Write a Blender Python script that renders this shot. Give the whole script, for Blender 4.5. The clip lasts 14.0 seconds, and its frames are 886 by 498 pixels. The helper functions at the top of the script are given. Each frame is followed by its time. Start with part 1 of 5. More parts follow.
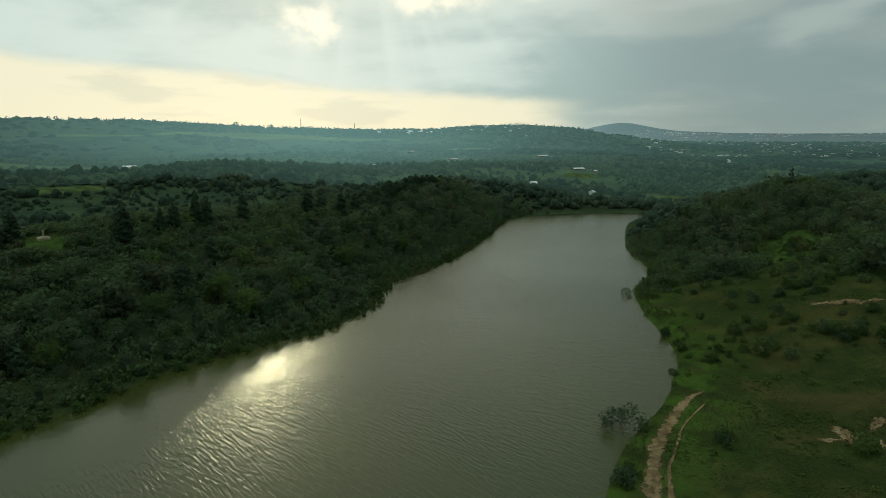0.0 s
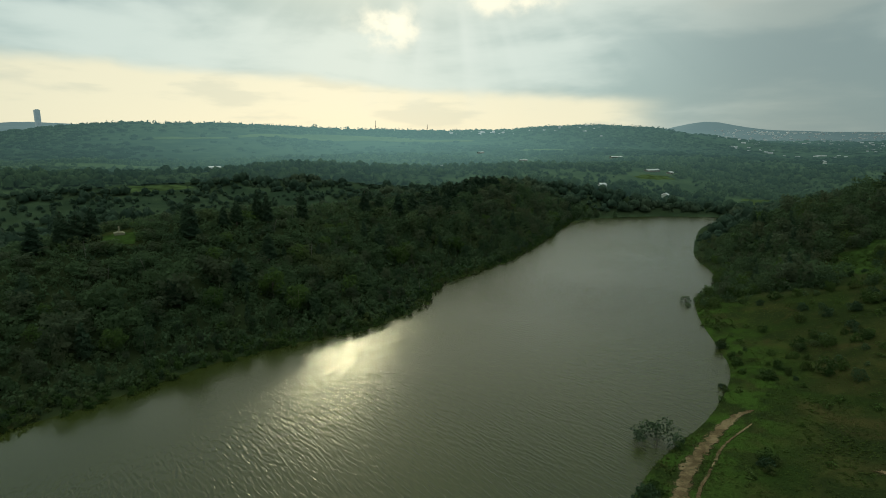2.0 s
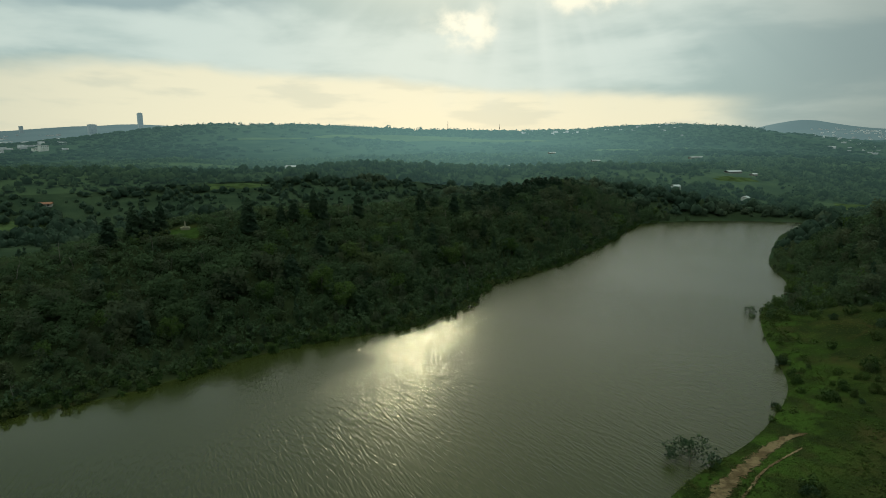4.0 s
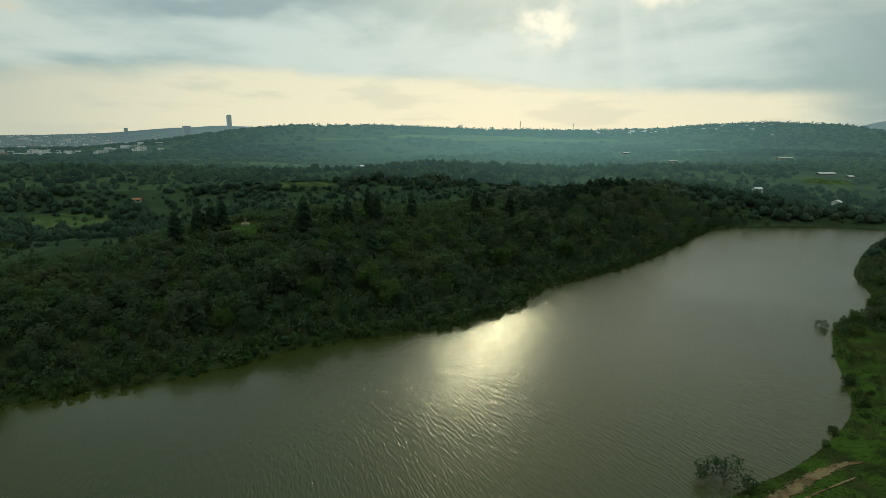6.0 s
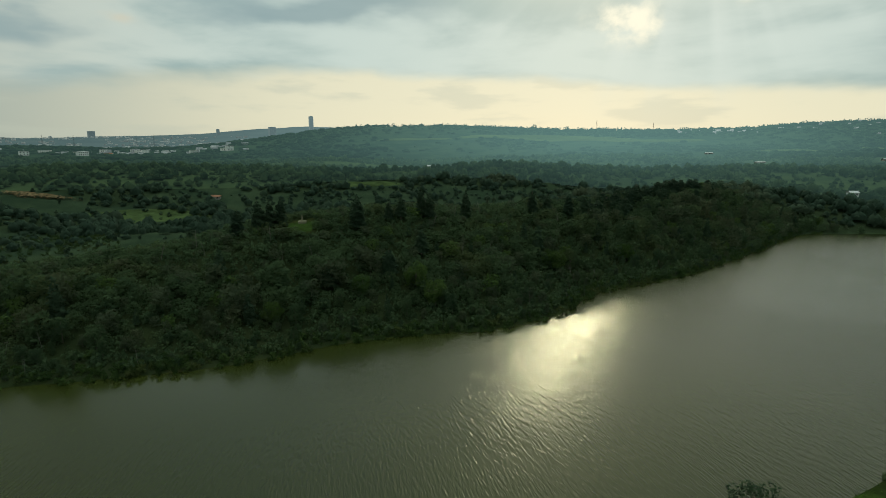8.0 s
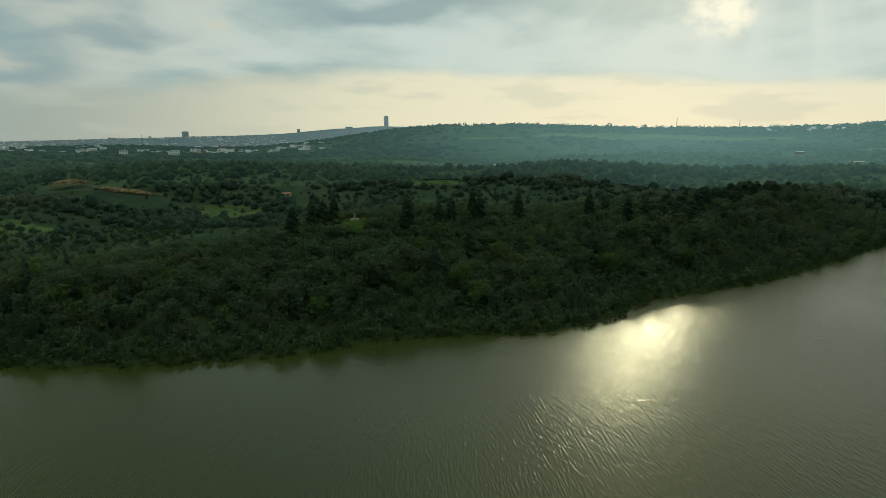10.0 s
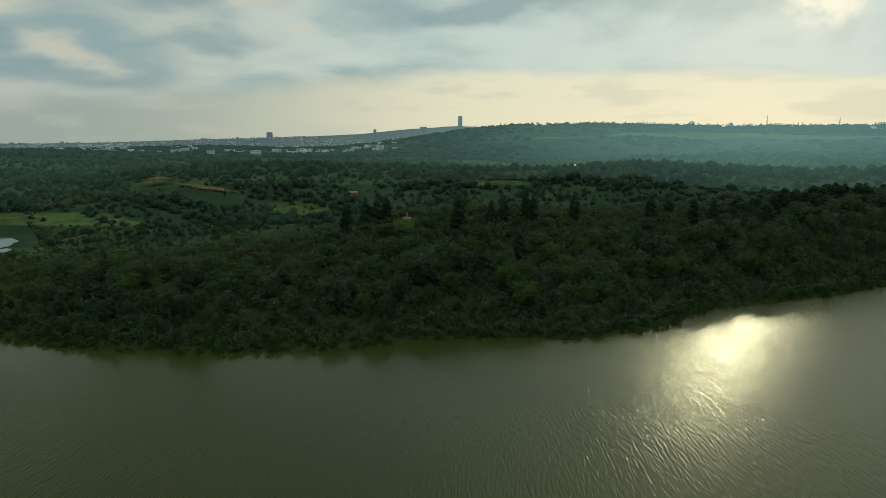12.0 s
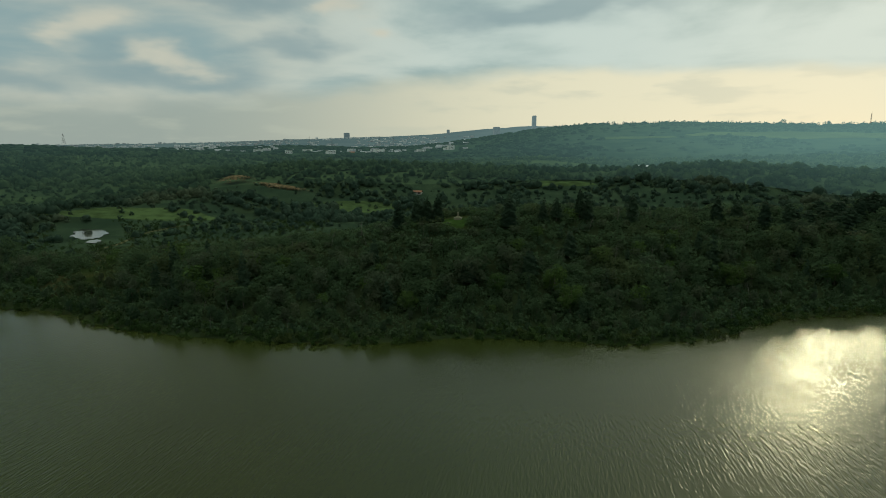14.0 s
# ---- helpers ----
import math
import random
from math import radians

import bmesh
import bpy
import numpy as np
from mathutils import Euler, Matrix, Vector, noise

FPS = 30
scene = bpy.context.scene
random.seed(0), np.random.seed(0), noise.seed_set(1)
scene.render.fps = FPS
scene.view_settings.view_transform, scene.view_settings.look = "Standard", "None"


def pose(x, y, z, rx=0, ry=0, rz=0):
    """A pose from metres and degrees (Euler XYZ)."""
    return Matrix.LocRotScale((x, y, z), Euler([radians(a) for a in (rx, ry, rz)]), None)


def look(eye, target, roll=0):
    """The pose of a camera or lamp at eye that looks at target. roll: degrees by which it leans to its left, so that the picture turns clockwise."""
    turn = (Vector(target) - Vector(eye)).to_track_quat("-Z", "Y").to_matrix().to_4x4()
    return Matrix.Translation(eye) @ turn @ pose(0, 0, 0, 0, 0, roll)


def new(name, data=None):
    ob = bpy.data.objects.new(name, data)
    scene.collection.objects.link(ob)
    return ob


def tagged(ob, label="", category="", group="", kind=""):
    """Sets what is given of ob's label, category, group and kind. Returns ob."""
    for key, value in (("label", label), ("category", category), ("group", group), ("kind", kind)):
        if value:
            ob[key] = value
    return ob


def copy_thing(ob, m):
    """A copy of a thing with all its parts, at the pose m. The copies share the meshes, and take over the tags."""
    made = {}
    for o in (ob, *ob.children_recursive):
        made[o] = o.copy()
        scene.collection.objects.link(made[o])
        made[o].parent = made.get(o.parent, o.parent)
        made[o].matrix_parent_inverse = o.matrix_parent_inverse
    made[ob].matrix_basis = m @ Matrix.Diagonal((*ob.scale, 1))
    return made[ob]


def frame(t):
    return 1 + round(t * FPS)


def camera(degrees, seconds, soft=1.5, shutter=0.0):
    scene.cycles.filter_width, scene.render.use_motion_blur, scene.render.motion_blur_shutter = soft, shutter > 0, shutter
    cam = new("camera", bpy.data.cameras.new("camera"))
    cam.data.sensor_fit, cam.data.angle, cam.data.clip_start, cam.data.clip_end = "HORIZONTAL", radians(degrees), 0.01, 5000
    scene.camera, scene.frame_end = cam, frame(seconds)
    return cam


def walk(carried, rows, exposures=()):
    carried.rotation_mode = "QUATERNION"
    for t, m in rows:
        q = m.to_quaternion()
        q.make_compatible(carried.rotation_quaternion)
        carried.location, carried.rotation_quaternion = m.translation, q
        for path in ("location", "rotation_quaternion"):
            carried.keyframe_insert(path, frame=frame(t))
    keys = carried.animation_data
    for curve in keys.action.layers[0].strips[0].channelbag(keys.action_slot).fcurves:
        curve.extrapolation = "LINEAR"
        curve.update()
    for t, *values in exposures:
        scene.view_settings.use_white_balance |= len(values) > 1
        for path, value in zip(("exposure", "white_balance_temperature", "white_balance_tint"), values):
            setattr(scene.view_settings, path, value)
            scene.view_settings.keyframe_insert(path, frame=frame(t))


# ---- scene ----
cam = camera(77.2, 14.0, soft=0.8)
PATH = [
    (0, (-22.475, 6.406, 59.616), (-21.7185, 8.2207, 59.2475), 0.23),
    (0.5, (-20.227, 5.698, 59.693), (-19.5309, 7.5366, 59.3250), 0.17),
    (1, (-17.982, 5.012, 59.769), (-17.3474, 6.8730, 59.4014), 0.13),
    (1.5, (-15.705, 4.367, 59.814), (-15.1337, 6.2477, 59.4473), 0.09),
    (2, (-13.389, 3.803, 59.832), (-12.8808, 5.7019, 59.4657), 0.06),
    (2.5, (-11.027, 3.349, 59.840), (-10.5814, 5.2641, 59.4738), 0.04),
    (3, (-8.666, 3.045, 59.837), (-8.2847, 4.9740, 59.4710), 0.03),
    (5.5, (3.138, 2.384, 59.776), (3.1971, 4.3490, 59.4101), -0.02),
    (6, (5.538, 2.415, 59.811), (5.5310, 4.3812, 59.4451), -0.02),
    (6.5, (7.953, 2.597, 59.877), (7.8783, 4.5617, 59.5117), -0.02),
    (7, (10.400, 2.900, 59.949), (10.2587, 4.8613, 59.5836), -0.02),
    (7.5, (12.840, 3.311, 60.007), (12.6341, 5.2664, 59.6413), -0.04),
    (8, (15.232, 3.828, 60.044), (14.9608, 5.7749, 59.6782), -0.05),
    (10.5, (26.985, 6.970, 60.205), (26.3977, 8.8463, 59.8359), -0.16),
    (11, (29.257, 7.698, 60.218), (28.6078, 9.5537, 59.8494), -0.18),
    (11.5, (31.450, 8.522, 60.205), (30.7398, 10.3544, 59.8366), -0.20),
    (12, (33.572, 9.437, 60.177), (32.8003, 11.2451, 59.8082), -0.21),
    (12.5, (35.668, 10.451, 60.131), (34.8352, 12.2320, 59.7625), -0.21),
    (13, (37.758, 11.548, 60.081), (36.8681, 13.3008, 59.7126), -0.22),
    (13.5, (39.827, 12.682, 60.036), (38.8807, 14.4056, 59.6681), -0.23),
    (14, (41.880, 13.828, 59.991), (40.8773, 15.5190, 59.6238), -0.23),
]
walk(cam, [(t, look(eye, target, roll)) for t, eye, target, roll in PATH], exposures=[(0, 0.2), (7, 0.08), (14, 0.0)])

# ---------------------------------------------------------------- light
SUN_AZ, SUN_EL = 5.6, 17.4          # degrees right of +y, degrees up


def sky_world():
    world = bpy.data.worlds.new("overcast_sky")
    scene.world = world
    world.use_nodes = True
    nt = world.node_tree
    nt.nodes.clear()
    N, L = nt.nodes.new, nt.links.new

    def math_(op, a, b=None, c=None, clamp=False):
        n = N("ShaderNodeMath")
        n.operation, n.use_clamp = op, clamp
        for i, v in enumerate((a, b, c)):
            if v is None:
                continue
            if isinstance(v, (int, float)):
                n.inputs[i].default_value = v
            else:
                L(v, n.inputs[i])
        return n.outputs[0]

    def step(v, lo, hi):
        n = N("ShaderNodeMapRange")
        n.interpolation_type = "SMOOTHERSTEP"
        L(v, n.inputs[0])
        n.inputs[1].default_value, n.inputs[2].default_value = lo, hi
        return n.outputs[0]

    def mix(f, a, b):
        n = N("ShaderNodeMix")
        n.data_type = "RGBA"
        for s, v in ((n.inputs[0], f), (n.inputs[6], a), (n.inputs[7], b)):
            if isinstance(v, tuple):
                s.default_value = (*v, 1)
            elif isinstance(v, (int, float)):
                s.default_value = v
            else:
                L(v, s)
        return n.outputs[2]

    def cloud_noise(vec, scale, detail, rough=0.5, distort=0.0):
        n = N("ShaderNodeTexNoise")
        L(vec, n.inputs["Vector"])
        n.inputs["Scale"].default_value, n.inputs["Detail"].default_value = scale, detail
        n.inputs["Roughness"].default_value, n.inputs["Distortion"].default_value = rough, distort
        return n.outputs[0]

    def xyz(x, y, z=0.0):
        n = N("ShaderNodeCombineXYZ")
        for s, v in zip(n.inputs, (x, y, z)):
            if isinstance(v, (int, float)):
                s.default_value = v
            else:
                L(v, s)
        return n.outputs[0]

    tc = N("ShaderNodeTexCoord")
    sep = N("ShaderNodeSeparateXYZ")
    L(tc.outputs["Generated"], sep.inputs[0])
    x, y, z = sep.outputs
    deg = 180 / math.pi
    az = math_("MULTIPLY", math_("ARCTAN2", x, y), deg)
    el = math_("MULTIPLY", math_("ARCSINE", z), deg)
    # the cloud deck, seen in perspective
    den = math_("ADD", math_("MAXIMUM", z, 0.0), 0.11)
    deck = xyz(math_("DIVIDE", x, den), math_("DIVIDE", y, den), 3.1)
    big = cloud_noise(deck, 0.55, 4, 0.5, 0.4)
    fine = cloud_noise(deck, 1.9, 5, 0.55, 0.3)
    puff = cloud_noise(xyz(math_("MULTIPLY", az, 0.05), math_("MULTIPLY", el, 0.17), 4.4), 1.0, 5, 0.52, 0.3)
    body = math_("ADD", math_("ADD", math_("MULTIPLY", big, 0.16), math_("MULTIPLY", fine, 0.12)), math_("MULTIPLY", puff, 0.72))
    # the same directions, stirred, for clouds with uneven edges
    stir = math_("MULTIPLY", math_("SUBTRACT", cloud_noise(xyz(math_("MULTIPLY", az, 0.10), math_("MULTIPLY", el, 0.26), 2.6), 1.0, 4, 0.5), 0.5), 14.0)
    lift_ = math_("MULTIPLY", math_("SUBTRACT", cloud_noise(xyz(math_("MULTIPLY", az, 0.09), math_("MULTIPLY", el, 0.24), 9.2), 1.0, 4, 0.5), 0.5), 7.0)
    az_s, el_s = math_("ADD", az, stir), math_("ADD", el, lift_)

    def spots(places, a_, e_):
        """Soft ovals of cloud or light: azimuth, elevation, half width, half height."""
        total = 0.0
        for a0, e0, wa, we in places:
            da = math_("POWER", math_("DIVIDE", math_("SUBTRACT", a_, a0), wa), 2.0)
            de = math_("POWER", math_("DIVIDE", math_("SUBTRACT", e_, e0), we), 2.0)
            total = math_("ADD", total, math_("POWER", 2.718, math_("MULTIPLY", math_("ADD", da, de), -1.0)))
        return math_("MINIMUM", total, 1.0)

    # wide brightness: pale towards the hidden sun, dull to the east, bluish to the west
    toward = math_("POWER", 2.718, math_("MULTIPLY", math_("POWER", math_("DIVIDE", math_("SUBTRACT", az, 8.0), 34.0), 2.0), -1.0))
    west = step(az, -18.0, -62.0)
    east = step(az, 24.0, 50.0)
    dark = mix(west, SKY_DARK, SKY_WEST_DARK)
    dark = mix(east, dark, SKY_EAST_DARK)
    pale = mix(west, SKY_PALE, SKY_WEST_PALE)
    pale = mix(east, pale, SKY_EAST_PALE)
    clouds = mix(step(body, 0.36, 0.63), dark, pale)
    clouds = mix(math_("MULTIPLY", toward, 0.2), clouds, SKY_PALE)
    banks = spots(DARK_CLOUDS, az_s, el_s)
    gaps = spots(PALE_GAPS, az_s, el_s)
    # the open strip under the deck
    edge_noise = math_("MULTIPLY", math_("SUBTRACT", cloud_noise(xyz(math_("MULTIPLY", az, 0.09), math_("MULTIPLY", el, 0.22)), 1.0, 4), 0.5), 3.4)
    rim = math_("MINIMUM", math_("ADD", math_("MULTIPLY", az, -0.062), 6.6), math_("ADD", math_("MULTIPLY", az, 0.07), 8.6))
    top = math_("ADD", rim, math_("MULTIPLY", edge_noise, math_("ADD", math_("MULTIPLY", west, 1.0), 0.8)))
    soft_edge = math_("ADD", math_("MULTIPLY", west, 1.6), 1.0)
    open_strip = step(math_("DIVIDE", math_("SUBTRACT", top, el), soft_edge), -0.6, 1.1)
    open_strip = math_("MULTIPLY", open_strip, math_("SUBTRACT", 1.0, step(math_("ADD", az, math_("MULTIPLY", edge_noise, 1.2)), 29.0, 39.0)))
    glow = step(az, -62.0, -12.0)
    wisp = step(cloud_noise(xyz(math_("MULTIPLY", az, 0.11), math_("MULTIPLY", el, 0.5), 7.0), 1.0, 4), 0.47, 0.66)
    strip = mix(glow, SKY_STRIP_WEST, SKY_STRIP)
    strip = mix(math_("MULTIPLY", wisp, 0.42), strip, SKY_WISP)
    clouds = mix(open_strip, clouds, strip)
    clouds = mix(math_("MULTIPLY", step(banks, 0.0, 1.3), 0.85), clouds, SKY_BANK)
    clouds = mix(math_("MULTIPLY", step(gaps, 0.0, 1.3), 0.9), clouds, mix(east, SKY_GAP, SKY_EAST_GAP))

    # breaks in the deck near the sun, with faint shafts below them
    def spot(a, e, wa, we):
        da = math_("POWER", math_("DIVIDE", math_("SUBTRACT", az, a), wa), 2.0)
        de = math_("POWER", math_("DIVIDE", math_("SUBTRACT", el, e), we), 2.0)
        return math_("POWER", 2.718, math_("MULTIPLY", math_("ADD", da, de), -1.0))

    rag = cloud_noise(xyz(math_("MULTIPLY", az, 0.42), math_("MULTIPLY", el, 0.5), 1.7), 1.0, 4, 0.55)
    breaks = math_("MAXIMUM", spot(9.8, 11.2, 4.2, 2.3), math_("MAXIMUM", spot(21.5, 13.9, 6.0, 2.0), spot(31.0, 15.0, 3.0, 1.6)))
    hole = step(math_("MULTIPLY", breaks, math_("ADD", math_("MULTIPLY", rag, 2.4), -0.35)), 0.1, 1.15)
    fan = math_("DIVIDE", math_("SUBTRACT", az, 15.0), math_("SUBTRACT", 27.0, el))
    shaft = step(cloud_noise(xyz(math_("MULTIPLY", fan, 4.6), 0.3, 2.2), 1.0, 2), 0.40, 0.68)
    shaft = math_("MULTIPLY", shaft, spot(14.0, 9.5, 14.0, 4.0))
    clouds = mix(math_("MULTIPLY", shaft, 0.85), clouds, SKY_SHAFT)
    clouds = mix(hole, clouds, SKY_BREAK)

    # the deck is thinner, and brighter, overhead and in front of the sun
    clouds = mix(math_("MULTIPLY", spot(6.0, 18.0, 7.0, 3.2), 0.7), clouds, SKY_BREAK)
    clouds = mix(math_("MULTIPLY", spot(24.0, 24.0, 22.0, 9.0), 0.7), clouds, SKY_BREAK)
    clouds = mix(math_("MULTIPLY", spot(2.0, 32.0, 14.0, 11.0), 0.88), clouds, SKY_AUREOLE)
    dull = math_("MULTIPLY", math_("MULTIPLY", west, step(el, 9.0, 24.0)), 0.52)
    lift = math_("SUBTRACT", math_("ADD", math_("MULTIPLY", step(el, 34.0, 78.0), ZENITH_LIFT), 1.0), dull)
    brighter = N("ShaderNodeVectorMath")
    brighter.operation = "SCALE"
    L(clouds, brighter.inputs[0])
    L(lift, brighter.inputs["Scale"])
    clouds = brighter.outputs[0]

    air = N("ShaderNodeTexSky")
    air.sky_type, air.sun_disc = "NISHITA", False
    air.sun_elevation, air.sun_rotation = radians(SUN_EL), radians(SUN_AZ)
    blue = N("ShaderNodeVectorMath")
    blue.operation = "SCALE"
    L(air.outputs[0], blue.inputs[0])
    blue.inputs["Scale"].default_value = 0.06
    whole = mix(0.93, blue.outputs[0], clouds)
    bg = N("ShaderNodeBackground")
    L(whole, bg.inputs[0])
    bg.inputs[1].default_value = SKY_LEVEL
    out = N("ShaderNodeOutputWorld")
    L(bg.outputs[0], out.inputs[0])


SKY_LEVEL = 0.93
ZENITH_LIFT = 3.0
SKY_DARK, SKY_PALE = (0.32, 0.45, 0.43), (0.60, 0.71, 0.65)
SKY_WEST_DARK, SKY_WEST_PALE = (0.28, 0.41, 0.42), (0.56, 0.60, 0.51)
SKY_EAST_DARK, SKY_EAST_PALE = (0.21, 0.29, 0.285), (0.30, 0.37, 0.34)
SKY_STRIP, SKY_STRIP_WEST, SKY_WISP = (0.83, 0.80, 0.585), (0.35, 0.42, 0.38), (0.52, 0.57, 0.47)
SKY_BANK, SKY_GAP = (0.255, 0.37, 0.385), (0.66, 0.65, 0.52)
SKY_EAST_GAP = (0.37, 0.45, 0.415)
DARK_CLOUDS = [(-56, 6.6, 8, 1.5), (-45, 9.3, 5, 1.5), (-68, 5.4, 5, 1.5), (-23, 11.9, 8, 1.9), (-13, 13.3, 8, 1.9), (-72, 10.5, 4, 1.6), (-50, 14, 12, 2)]
PALE_GAPS = [(-62, 9.3, 2.2, 1.8), (-55.4, 8.2, 2.8, 1.2), (-36, 10.0, 3.0, 0.9), (-40, 12.4, 4.0, 0.9), (57, 9.8, 5.0, 1.6), (46, 12.5, 6.0, 1.2)]
SKY_SHAFT, SKY_BREAK, SKY_AUREOLE = (0.66, 0.76, 0.70), (1.0, 0.97, 0.76), (1.40, 1.40, 0.98)
sky_world()

sun_data = bpy.data.lights.new("sun", "SUN")
sun_data.energy, sun_data.angle, sun_data.color = 0.25, radians(3.5), (1.0, 0.94, 0.57)
sun = new("sun", sun_data)
a, e = radians(SUN_AZ), radians(SUN_EL)
sun.matrix_basis = look((0, 0, 300), (-300 * math.sin(a) * math.cos(e), -300 * math.cos(a) * math.cos(e), 300 - 300 * math.sin(e)))


# ---------------------------------------------------------------- materials
class Nodes:
    """A small builder for node materials."""

    def __init__(self, name):
        self.mat = bpy.data.materials.new(name)
        self.mat.use_nodes = True
        self.nt = self.mat.node_tree
        self.bsdf = self.nt.nodes["Principled BSDF"]
        self.out = self.nt.nodes["Material Output"]
        self.pos = self.nt.nodes.new("ShaderNodeNewGeometry").outputs["Position"]

    def node(self, kind, **inputs):
        n = self.nt.nodes.new(kind)
        for k, v in inputs.items():
            self.put(n.inputs[k], v)
        return n

    def put(self, socket, v):
        if isinstance(v, bpy.types.NodeSocket):
            self.nt.links.new(v, socket)
        elif isinstance(v, tuple) and len(v) == 3 and socket.type == "RGBA":
            socket.default_value = (*v, 1)
        else:
            socket.default_value = v

    def noise(self, scale, detail=4.0, rough=0.55, vec=None, distort=0.0):
        return self.node("ShaderNodeTexNoise", Vector=vec or self.pos, Scale=scale, Detail=detail, Roughness=rough, Distortion=distort).outputs[0]

    def ramp(self, v, lo, hi):
        n = self.node("ShaderNodeMapRange")
        n.interpolation_type = "SMOOTHSTEP"
        self.put(n.inputs[0], v)
        n.inputs[1].default_value, n.inputs[2].default_value = lo, hi
        return n.outputs[0]

    def mix(self, f, a, b):
        n = self.nt.nodes.new("ShaderNodeMix")
        n.data_type = "RGBA"
        self.put(n.inputs[0], f)
        self.put(n.inputs[6], a)
        self.put(n.inputs[7], b)
        return n.outputs[2]

    def math(self, op, a, b):
        n = self.nt.nodes.new("ShaderNodeMath")
        n.operation = op
        self.put(n.inputs[0], a)
        self.put(n.inputs[1], b)
        return n.outputs[0]

    def bump(self, height, strength, distance):
        n = self.node("ShaderNodeBump", Height=height, Strength=strength, Distance=distance)
        self.put(self.bsdf.inputs["Normal"], n.outputs[0])
        return n

    def set(self, **kw):
        for k, v in kw.items():
            self.put(self.bsdf.inputs[k.replace("_", " ")], v)
        return self


def plain(name, colour, rough=0.8, grain=6.0, vary=0.25, metal=0.0, spec=0.3):
    m = Nodes(name)
    m.bsdf.inputs["Specular IOR Level"].default_value = spec
    dark = tuple(c * (1 - vary) for c in colour)
    light = tuple(min(1.0, c * (1 + vary)) for c in colour)
    f = m.math("ADD", m.math("MULTIPLY", m.noise(grain, 5), 0.6), m.math("MULTIPLY", m.noise(grain / 9, 3), 0.4))
    m.set(Base_Color=m.mix(m.ramp(f, 0.35, 0.65), dark, light), Roughness=rough, Metallic=metal)
    return m.mat


def foliage(name, dark, light, warm, scale=0.12, trans=0.25):
    """Leaves: colour varies from plant to plant, in patches and from leaf to leaf."""
    m = Nodes(name)
    info = m.node("ShaderNodeObjectInfo")
    geo = m.node("ShaderNodeNewGeometry")
    plant = m.math("ADD", m.math("MULTIPLY", m.noise(scale, 2), 1.0), m.math("MULTIPLY", m.math("SUBTRACT", info.outputs["Random"], 0.5), 0.5))
    col = m.mix(m.ramp(plant, 0.34, 0.66), dark, light)
    col = m.mix(m.ramp(m.noise(scale * 0.37, 3), 0.52, 0.72), col, warm)
    col = m.mix(m.math("MULTIPLY", geo.outputs["Random Per Island"], 0.22), col, tuple(c * 1.4 for c in light))
    m.set(Base_Color=col, Roughness=0.8)
    m.bsdf.inputs["Specular IOR Level"].default_value = 0.06
    if trans:
        tl = m.node("ShaderNodeBsdfTranslucent", Color=col)
        mx = m.node("ShaderNodeMixShader", Fac=trans)
        m.nt.links.new(m.bsdf.outputs[0], mx.inputs[1])
        m.nt.links.new(tl.outputs[0], mx.inputs[2])
        m.nt.links.new(mx.outputs[0], m.out.inputs[0])
    return m.mat


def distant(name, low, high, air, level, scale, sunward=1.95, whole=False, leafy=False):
    """Far country with the haze of the air painted in as emission, more so the farther off."""
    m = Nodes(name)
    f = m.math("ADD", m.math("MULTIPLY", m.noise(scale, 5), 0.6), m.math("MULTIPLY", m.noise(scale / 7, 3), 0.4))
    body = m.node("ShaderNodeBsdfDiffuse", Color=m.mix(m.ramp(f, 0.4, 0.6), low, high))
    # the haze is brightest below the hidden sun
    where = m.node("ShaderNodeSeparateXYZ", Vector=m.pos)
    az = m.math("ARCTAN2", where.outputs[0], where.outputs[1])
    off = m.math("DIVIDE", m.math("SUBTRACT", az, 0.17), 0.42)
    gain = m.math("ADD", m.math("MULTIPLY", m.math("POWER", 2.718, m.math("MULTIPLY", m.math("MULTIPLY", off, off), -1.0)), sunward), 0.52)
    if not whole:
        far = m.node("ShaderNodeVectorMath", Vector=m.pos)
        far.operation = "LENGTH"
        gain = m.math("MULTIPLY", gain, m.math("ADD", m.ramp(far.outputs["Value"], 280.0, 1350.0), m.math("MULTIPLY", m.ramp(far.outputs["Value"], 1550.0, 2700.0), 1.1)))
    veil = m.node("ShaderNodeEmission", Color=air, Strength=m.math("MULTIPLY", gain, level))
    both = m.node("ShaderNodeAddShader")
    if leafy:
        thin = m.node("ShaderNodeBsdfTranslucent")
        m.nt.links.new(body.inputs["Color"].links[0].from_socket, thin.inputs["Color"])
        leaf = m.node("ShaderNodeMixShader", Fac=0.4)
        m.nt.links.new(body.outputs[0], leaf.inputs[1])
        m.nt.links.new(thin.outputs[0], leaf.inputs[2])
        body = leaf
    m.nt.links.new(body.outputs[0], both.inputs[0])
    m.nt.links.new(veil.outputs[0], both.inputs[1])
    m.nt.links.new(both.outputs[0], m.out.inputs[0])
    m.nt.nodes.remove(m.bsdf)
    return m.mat


